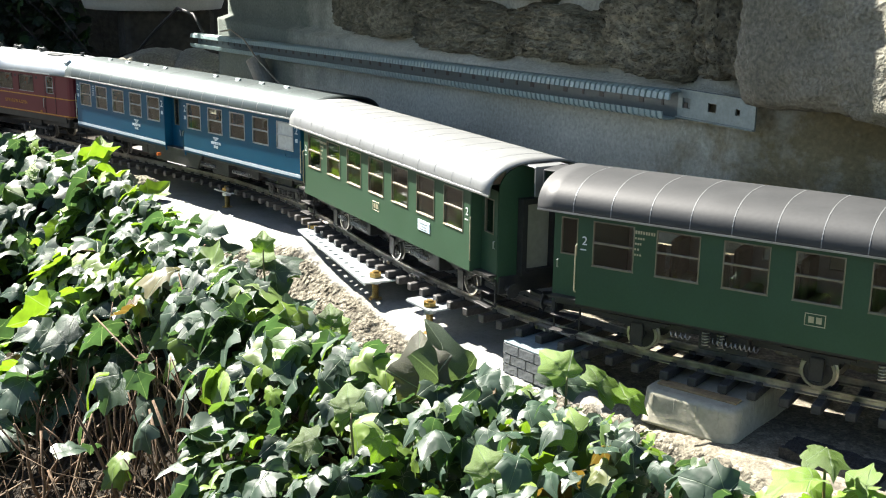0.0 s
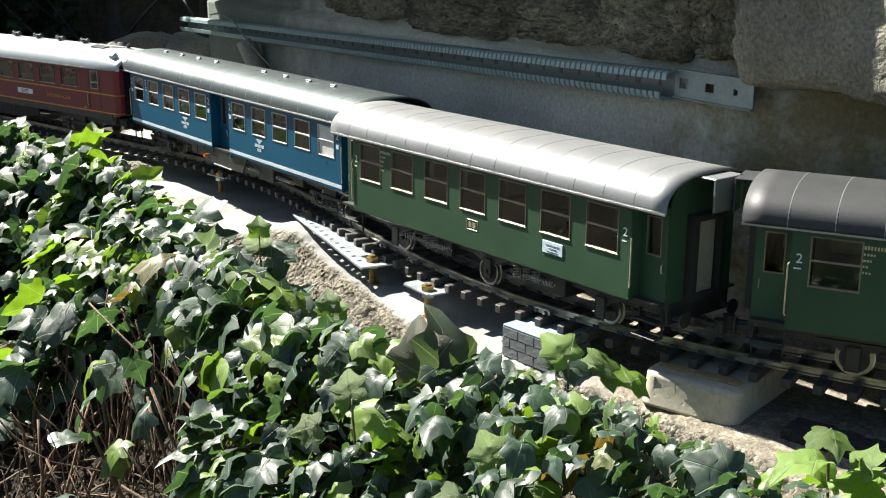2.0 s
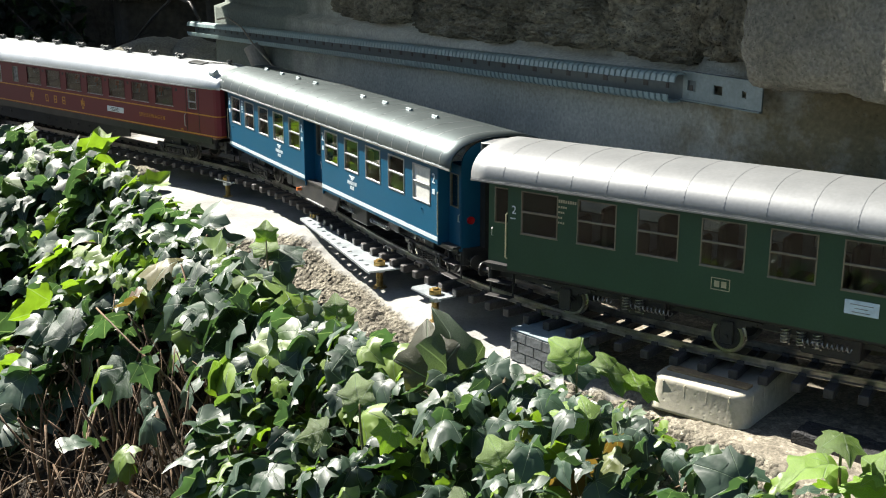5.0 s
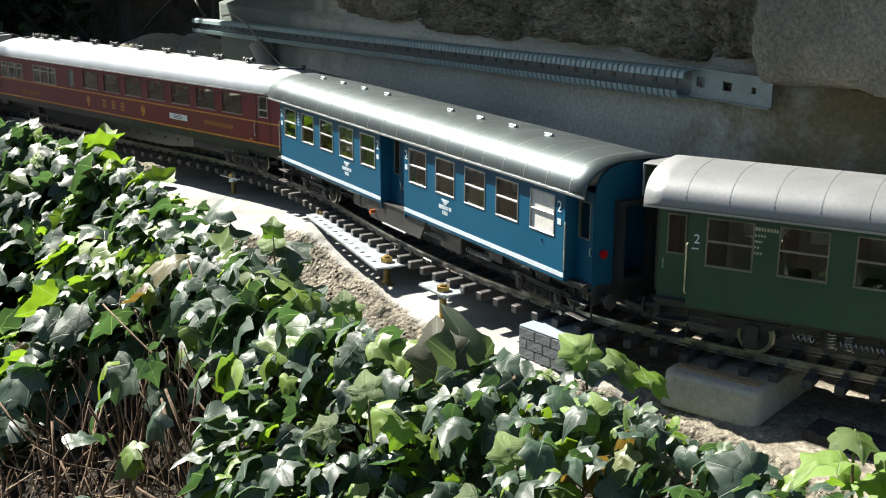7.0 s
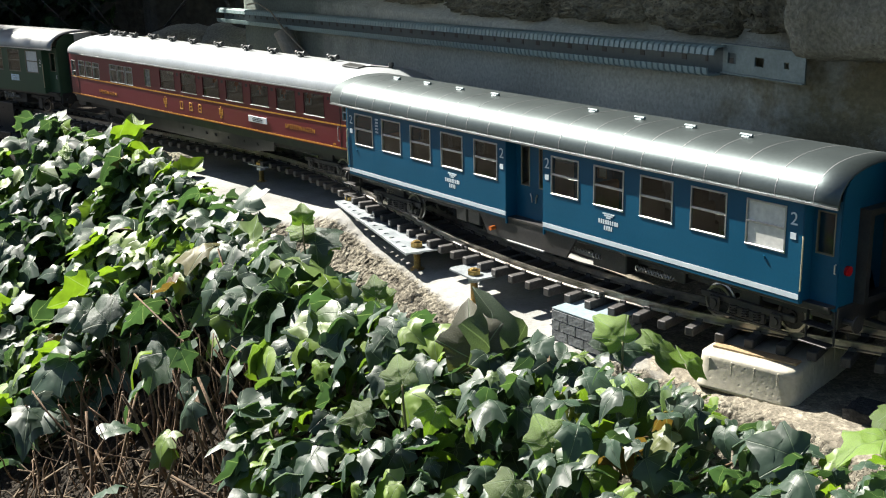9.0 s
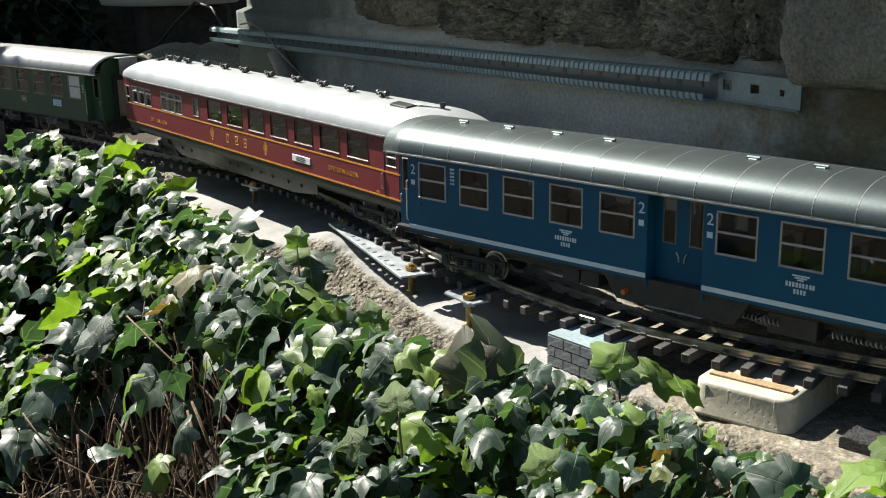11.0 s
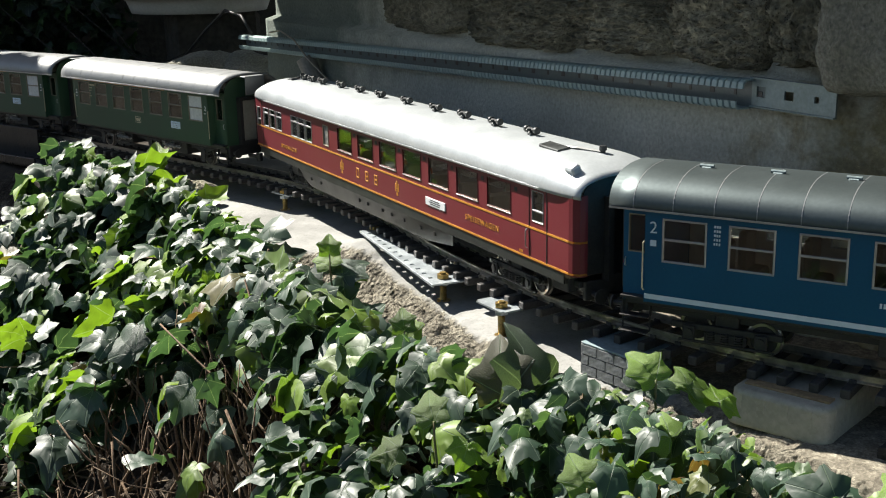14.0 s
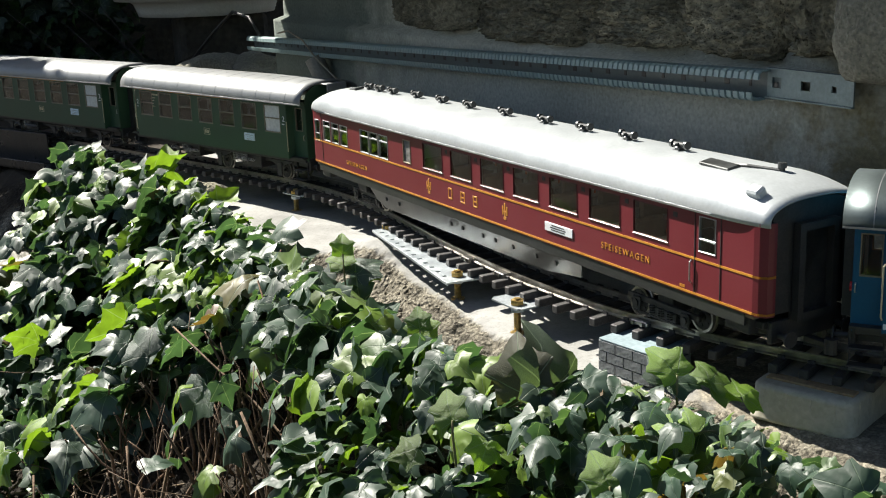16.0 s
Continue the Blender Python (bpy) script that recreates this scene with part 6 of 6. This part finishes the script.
def build_ivy():
    rng = random.Random(11)
    top = new("ivy")
    tagged(top, "dense ivy with dark glossy and young light-green leaves", "ivy")
    spots = []
    tries = 0
    while len(spots) < 3600 and tries < 90000:
        tries += 1
        x, y = rng.uniform(-1.25, 0.62), rng.uniform(0.5, 2.75)
        q = edge_dist(x, y, FOOT)
        if not (0.12 if y > 1.0 else 0.065) < q < 0.62:
            continue
        if y < 1.05 and x < -0.42 or y > 3.1 + x * 1.2:
            continue
        dens = float(np.interp(q, (0.06, 0.12, 0.34, 0.42, 0.6), (0.6, 1.0, 1.0, 0.6, 0.45)))
        # a hollow with bare stems low on the bank
        if q > 0.255 and -0.75 < x < -0.23 and 0.85 < y < 1.45:
            dens *= 0.07
        dens *= 0.66 if y > 1.15 else 0.85 if y > 1.0 else 1.0
        if rng.random() > dens:
            continue
        lump = 0.03 * noise.noise(Vector((x * 6, y * 6, 4)))
        z = ivy_top(q) + 0.03 * min(1.0, max(0.0, (y - 1.6) / 0.3)) + 0.028 * min(1.0, max(0.0, (1.02 - y) / 0.1)) + lump * 1.4 + 0.02 - 0.10 * rng.random() ** 1.6
        spots.append((x, y, z, q))
    # leaves that stand out, by place: x, y, z, size, facing, spin
    hero = [((-0.085, 1.165, 0.000), 0.036, (-0.2, -0.8, 0.6), 0.2),
            ((-0.175, 1.36, 0.02), 0.042, (-0.1, -0.5, 0.8), -0.6), ((-0.20, 1.37, 0.02), 0.04, (-0.5, -0.6, 0.6), 0.8), ((0.131, 0.925, 0.04), 0.044, (0.2, -0.5, 0.8), -0.9), ((0.17, 0.93, 0.035), 0.040, (0.3, -0.4, 0.9), -1.4),
            ((-0.573, 1.99, 0.04), 0.06, (-0.2, -0.5, 0.8), 0.4), ((-0.225, 1.47, -0.01), 0.06, (0.2, -0.6, 0.7), 2.0), ((0.141, 0.85, 0.03), 0.036, (-0.1, -0.5, 0.8), 1.2), ((-0.36, 1.31, -0.10), 0.055, (-0.3, -0.8, 0.5), 2.8),
            ((-0.20, 1.11, -0.10), 0.05, (-0.1, -0.75, 0.6), 0.1), ((-0.33, 1.31, -0.135), 0.05, (-0.4, -0.8, 0.4), 3.2), ((-0.46, 1.42, -0.10), 0.055, (-0.2, -0.7, 0.6), 1.0)]
    mats = []
    for p, s, nrm, spin in hero:
        mats.append((0, Matrix.LocRotScale(p, Vector(nrm).normalized().to_track_quat("Z", "Y") @ Euler((0, 0, spin)).to_quaternion(), (s, s, s))))
    for x, y, z, q in spots:
        # leaves lie out over the bank, turned to the light
        nrm = Vector((-0.42, -0.14 if y > 1.1 else 0.04, 0.78)) + Vector((rng.gauss(0, 0.55), rng.gauss(0, 0.55), rng.gauss(0, 0.30)))
        if nrm.z < 0.05:
            nrm.z = 0.05
        size = rng.choice((0.022, 0.028, 0.034, 0.040, 0.046, 0.052, 0.062)) * rng.uniform(0.9, 1.1) * float(np.interp(y, (0.85, 1.05, 1.25), (0.56, 0.74, 1.0)))
        mats.append((y - 0.25 * z, leaf_pose((x, y, z), nrm, math.pi + rng.gauss(0, 0.9), size)))
    mats.sort(key=lambda a: a[0])
    for k, (_, m) in enumerate(mats[:300]):
        young = m.translation.x > -0.14 and rng.random() < 0.58
        share("leaf", YOUNG[k % 3] if young else LEAVES[k % len(LEAVES)], top, m)
    bm = bmesh.new()
    for k, (_, m) in enumerate(mats[300:]):
        start = len(bm.verts)
        bm.from_mesh(LEAVES[k % len(LEAVES)])
        bm.verts.ensure_lookup_table()
        for v in bm.verts[start:]:
            v.co = m @ v.co
    me = bpy.data.meshes.new("leaf_mass")
    bm.to_mesh(me)
    bm.free()
    me.materials.append(M["ivy"])
    mass = new("leaf_mass", me)
    mass.parent = top
    tagged(mass, kind="stuff")
    # stems and dead stalks
    bm = bmesh.new()
    for k in range(420):
        x, y = rng.uniform(-0.75, 0.3), rng.uniform(0.75, 1.8)
        if k > 150:
            x, y = rng.uniform(-0.62, -0.18), rng.uniform(0.92, 1.5)
        q = edge_dist(x, y, FOOT)
        if not 0.12 < q < 0.62:
            continue
        z0, z1 = ground_z(x, y), ivy_top(q) - 0.01 + (rng.uniform(-0.03, 0.05) if k > 150 else -0.015)
        a = Vector((x, y, z0))
        tilt = 0.10 if k < 150 else 0.04
        lean = Vector((rng.gauss(0, tilt), rng.gauss(0.02, tilt * 0.8), max(0.03, (z1 - z0) * rng.uniform(0.5, 1.0))))
        pts = [a + lean * t + Vector((rng.uniform(-0.008, 0.008), rng.uniform(-0.008, 0.008), 0)) for t in (0, 0.25, 0.5, 0.75, 1.0)]
        tb = tube(pts, rng.choice((0.0007, 0.001, 0.0014, 0.002, 0.0028)), 5, 0.6)
        me = bpy.data.meshes.new("tmp")
        tb.to_mesh(me)
        tb.free()
        bm.from_mesh(me)
        bpy.data.meshes.remove(me)
    tagged(part("stem_mass", bm, M["twig"], top, "thin brown woody stems", smooth=True), kind="stuff")


build_ivy()

def build_sprig(base, leaves, label):
    """A young shoot: a thin stalk with bright leaves on it. leaves: offset, size, facing, spin."""
    top = new("ivy_shoot")
    top.matrix_basis = Matrix.Translation(base)
    tagged(top, label, "ivy", group="young ivy shoots")
    tips = [Vector(o) for o, *_ in leaves]
    high = max(tips, key=lambda v: v.z)
    part("stalk", tube([(0, 0, -0.09), (0.004, 0, -0.04), tuple(high * 0.5), tuple(high)], 0.0016, 6, 0.6), M["shoot"], top, smooth=True)
    for k, (o, size, face, spin) in enumerate(leaves):
        share("leaf", YOUNG[k % 3], top, leaf_pose(Vector(o), face, spin, size * 0.8))


def build_turning_leaf():
    """An old shoot whose two upright leaves have begun to turn brown at the rim."""
    top = new("ivy_shoot")
    top.matrix_basis = pose(0.022, 0.972, 0.012)
    tagged(top, "old ivy shoot with two upright browning leaves", "ivy", group="young ivy shoots")
    part("stalk", tube([(0, 0, -0.08), (0.004, 0, -0.03), (0, 0, 0.002)], 0.002, 6, 0.7), M["shoot"], top, smooth=True)
    for k, (name, off, face, spin, size) in enumerate((("rust", (-0.006, 0, 0.002), (-0.35, -0.85, 0.35), 0.35, 0.058), ("worn", (0.014, 0.002, 0.002), (0.6, -0.7, 0.3), -0.25, 0.068))):
        me = LEAVES[k * 3].copy()
        me.materials.clear()
        me.materials.append(M[name])
        share("leaf", me, top, leaf_pose(Vector(off), face, spin, size))


M["rust"] = leaf_mat("rusty_ivy_leaf", (0.03, 0.05, 0.018), (0.045, 0.048, 0.018), 0.3)
M["worn"] = leaf_mat("worn_ivy_leaf", (0.085, 0.125, 0.08), (0.10, 0.14, 0.085), 0.3)
M["shoot"] = mat("green_shoot", (0.12, 0.17, 0.05), 0.5, color2=(0.16, 0.11, 0.05), scale=60)
sprout = random.Random(77)
build_sprig((0.322, 0.775, -0.01), [((sprout.uniform(-0.02, 0.05), sprout.uniform(-0.03, 0.02), -0.035 + 0.007 * k), sprout.uniform(0.030, 0.052), (sprout.gauss(-0.4, 0.35), sprout.gauss(-0.15, 0.25), sprout.uniform(0.5, 0.9)), sprout.gauss(math.pi, 0.9)) for k in range(15)],
            "young light-green ivy shoot beside the ledge")
build_sprig((-0.088, 1.165, -0.005), [((0, 0, 0.018), 0.034, (-0.1, -0.8, 0.5), 0.2), ((-0.02, 0, 0.0), 0.03, (-0.5, -0.6, 0.6), 2.6), ((0.02, -0.01, -0.005), 0.028, (0.4, -0.6, 0.6), -2.5)], "young upright ivy shoot at the crumbled rim")
build_turning_leaf()
build_sprig((-0.19, 1.365, 0.0), [((0, 0, 0.03), 0.045, (-0.3, -0.6, 0.7), 0.6), ((0.02, 0, 0.02), 0.045, (0.3, -0.4, 0.8), -1.2), ((-0.01, -0.02, 0.0), 0.04, (-0.2, -0.7, 0.6), 2.9), ((0.0, 0.0, 0.045), 0.035, (0.1, -0.8, 0.5), 0.0)], "young bright ivy shoot over the concrete edge")
build_sprig((0.14, 0.92, 0.01), [((0, 0, 0.04), 0.045, (0.1, -0.6, 0.7), 0.5), ((0.03, 0.01, 0.03), 0.042, (0.4, -0.4, 0.8), -1.3), ((0.055, 0.0, 0.02), 0.045, (0.5, -0.3, 0.8), -1.7), ((-0.03, 0, 0.01), 0.04, (-0.5, -0.5, 0.6), 1.4), ((0.01, -0.03, 0.0), 0.045, (0, -0.7, 0.6), 3.0)], "young ivy shoot leaning over the ledge")
build_sprig((-0.63, 1.97, 0.0), [((0, 0, 0.035), 0.05, (-0.2, -0.7, 0.6), 1.8), ((0.05, 0, 0.04), 0.05, (0.2, -0.7, 0.6), -1.0), ((-0.05, -0.03, 0.02), 0.04, (-0.4, -0.7, 0.5), 0.2), ((0.01, -0.05, -0.02), 0.035, (0, -0.8, 0.5), 2.6)], "young ivy shoot on the crest of the bank")
build_sprig((-0.05, 0.93, -0.02), [((0, 0, 0.03), 0.04, (-0.3, -0.7, 0.6), 0.5), ((0.03, 0, 0.01), 0.035, (0.3, -0.7, 0.6), 2.6), ((-0.03, -0.01, 0.01), 0.038, (-0.3, -0.7, 0.6), 2.0)], "young ivy shoot among darker leaves")
build_sprig((0.07, 0.80, -0.02), [((0, 0, 0.03), 0.04, (-0.1, -0.7, 0.6), 0.5), ((0.03, 0, 0.01), 0.042, (0.3, -0.7, 0.6), 3.6), ((-0.03, -0.01, 0.01), 0.045, (-0.3, -0.7, 0.6), 2.7)], "young ivy shoot low on the bank")


def build_litter():
    """Dry leaves and twigs on the soil."""
    rng = random.Random(5)
    bm = bmesh.new()
    for k in range(420):
        x, y = rng.uniform(-0.75, -0.12), rng.uniform(0.85, 1.6)
        q = edge_dist(x, y, FOOT)
        if q < 0.28:
            continue
        z = ground_z(x, y) + 0.006
        a = rng.uniform(0, math.pi)
        d = Vector((math.cos(a), math.sin(a), rng.uniform(-0.15, 0.4))) * rng.uniform(0.012, 0.05)
        p = Vector((x, y, z))
        tb = tube([p - d, p + Vector((0, 0, 0.004)), p + d], rng.uniform(0.0008, 0.002), 4, 0.7)
        me = bpy.data.meshes.new("tmp")
        tb.to_mesh(me)
        tb.free()
        bm.from_mesh(me)
        bpy.data.meshes.remove(me)
    tagged(part("dry_litter", bm, M["litter"]), "dry brown twigs and stalks on the soil", "leaf litter", kind="stuff")


M["litter"] = mat("dry_stalk", (0.17, 0.125, 0.075), 0.85, color2=(0.07, 0.048, 0.028), scale=40, fine=0.35, bump=0.0006, bscale=300)
build_litter()


M["bark"] = mat("dark_bark", (0.03, 0.025, 0.02), 0.9, color2=(0.015, 0.013, 0.011), scale=40, fine=0.4, bump=0.002, bscale=120)


def build_shrub(name, where, size, count, seed, label):
    """A shrub: forked limbs and a crown of many small leaves."""
    rng = random.Random(seed)
    top = new(name)
    top.matrix_basis = Matrix.Translation(where)
    tagged(top, label, "shrub", group="dark shrubs")
    tips = []
    for k in range(16):
        a, r = rng.uniform(0, 2 * math.pi), rng.uniform(0.2, 0.9)
        tip = Vector((math.cos(a) * r * size[0], math.sin(a) * r * size[1], rng.uniform(0.5, 0.95) * size[2]))
        mid = tip * 0.5 + Vector((rng.uniform(-0.08, 0.08), rng.uniform(-0.08, 0.08), 0.08))
        tips.append((mid, tip))
        part("limb", tube([(0, 0, 0), tuple(mid * 0.5), tuple(mid), tuple(tip)], 0.005, 6, 0.25), M["bark"], top, smooth=True)
    lm = LEAVES[1].copy()
    bm = bmesh.new()
    for k in range(count):
        r, t = math.sqrt(rng.random()), rng.uniform(0, 2 * math.pi)
        h = rng.random()
        p = Vector((math.cos(t) * r * size[0], math.sin(t) * r * size[1], (0.04 + h * (1.05 - 0.35 * r)) * size[2])) * (1 + 0.15 * noise.noise(Vector((t * 2, h * 4, seed))))
        m = leaf_pose(p, (rng.gauss(-0.2, 0.5), rng.gauss(-0.2, 0.5), rng.uniform(0.2, 1)), rng.uniform(0, 6.28), rng.uniform(0.035, 0.06))
        start = len(bm.verts)
        bm.from_mesh(lm)
        bm.verts.ensure_lookup_table()
        for v in bm.verts[start:]:
            v.co = m @ v.co
    me = bpy.data.meshes.new("crown")
    bm.to_mesh(me)
    bm.free()
    me.materials.append(M["bush"])
    cr = new("crown", me)
    cr.parent = top


def build_shade_tree(where, seed, bend, centre, spread, leaves):
    """An unseen tree added beyond the track for its shade: a trunk bent towards its crown, limbs and loose foliage."""
    rng = random.Random(seed)
    top = new("tree")
    top.matrix_basis = Matrix.Translation(where)
    tagged(top, "out-of-view tree with dark loose foliage, added to shade the railway", "tree", group="garden trees")
    centre = Vector(centre)
    fork = Vector(bend).lerp(centre, 0.5)
    part("trunk", tube([(0, 0, 0), tuple(Vector(bend) * 0.5), bend, tuple(fork), tuple(centre)], 0.055, 10, 0.4), M["bark"], top, smooth=True)
    ends = []
    for k in range(14):
        d = Vector((rng.gauss(0, 1), rng.gauss(0, 1), rng.gauss(0, 0.6))).normalized()
        e = centre + Vector((d.x, d.y, d.z * 0.68)) * spread
        ends.append(e)
        a = fork.lerp(centre, rng.uniform(0, 0.8))
        part("limb", tube([a, a.lerp(e, 0.5) + Vector((0, 0, 0.06)), e], 0.018, 6, 0.3), M["bark"], top, smooth=True)
    bm = bmesh.new()
    for k in range(leaves):
        e = rng.choice(ends)
        p = centre.lerp(e, rng.uniform(0.35, 1.1)) + Vector((rng.gauss(0, 0.2), rng.gauss(0, 0.2), rng.gauss(0, 0.16))) * spread
        m = leaf_pose(p, (rng.gauss(0, 0.5), rng.gauss(0, 0.5), rng.uniform(0.2, 1)), rng.uniform(0, 6.28), rng.uniform(0.07, 0.11))
        start = len(bm.verts)
        bm.from_mesh(LEAVES[4])
        bm.verts.ensure_lookup_table()
        for v in bm.verts[start:]:
            v.co = m @ v.co
    me = bpy.data.meshes.new("crown")
    bm.to_mesh(me)
    bm.free()
    me.materials.append(M["bush"])
    cr = new("crown", me)
    cr.parent = top


build_shrub("shrub", (-1.62, 3.82, -0.04), (0.50, 0.36, 0.95), 1900, 3, "dark leafy shrub in shade beyond the track")
build_shrub("shrub", (-2.75, 4.3, -0.04), (0.6, 0.4, 1.0), 1200, 7, "dark leafy shrub at the far garden corner")
# trees out of view: the first dapples the left roofs, the others darken the corner
build_shade_tree((-2.60, 4.19, -0.04), 21, (0.04, -0.12, 0.8), (0.15, -0.45, 1.55), 0.52, 1900)
build_shade_tree((-1.95, 5.0, -0.04), 22, (0.06, -0.16, 0.8), (0.15, -0.45, 1.55), 0.62, 1900)
build_shade_tree((-1.2, 5.05, -0.04), 23, (0.06, -0.16, 0.8), (0.15, -0.45, 1.55), 0.62, 1900)
tw = B()
for k in range(5):
    rngk = random.Random(40 + k)
    p = Vector((-0.95 + rngk.uniform(-0.2, 0.25), 3.2 + rngk.uniform(-0.1, 0.2), 0.05))
    d = Vector((rngk.uniform(-0.3, 0.3), rngk.uniform(-0.1, 0.1), rngk.uniform(0.05, 0.3)))
    tb = tube([p - d * 0.5, p + Vector((0, 0, 0.02)), p + d], 0.0028, 5, 0.4)
    me = bpy.data.meshes.new("tmp")
    tb.to_mesh(me)
    tb.free()
    tw.from_mesh(me)
    bpy.data.meshes.remove(me)
tagged(part("dead_branches", tw, M["bark"], smooth=True), "tangle of dead branches in the dark corner", "branches", kind="stuff")


# ---- the train runs ----
def run(t):
    """How far the blue coach has come along the line at t seconds."""
    return -0.66676 + t * (0.110116 + t * (-0.00325467 + t * (0.000321178 - t * 9.38942e-06)))


def coach_pose(t, place, span):
    s = run(t) + place
    a, b = on_line(s - span / 2)[0], on_line(s + span / 2)[0]
    m = (a + b) / 2
    return pose(m.x, m.y, 0, 0, 0, math.degrees(math.atan2(b.y - a.y, b.x - a.x)))


def motions():
    for coach, place, span in TRAIN:
        walk(coach, [(k * 0.25, coach_pose(k * 0.25, place, span)) for k in range(65)])
        for ws in coach.children:
            if not ws.name.startswith("wheelset"):
                continue
            x = ws["axle_x"]
            rows = []
            for k in range(81):
                t = k * 0.2
                m = coach_pose(t, place, span)
                p = on_line(run(t) + place + x)[0]
                side = (m.inverted() @ p).y
                rows.append((t, Matrix.LocRotScale((x, max(-0.011, min(0.011, side)), AXLE_Z), Euler((0, run(t) / 0.0165, 0)), None)))
            walk(ws, rows)


motions()
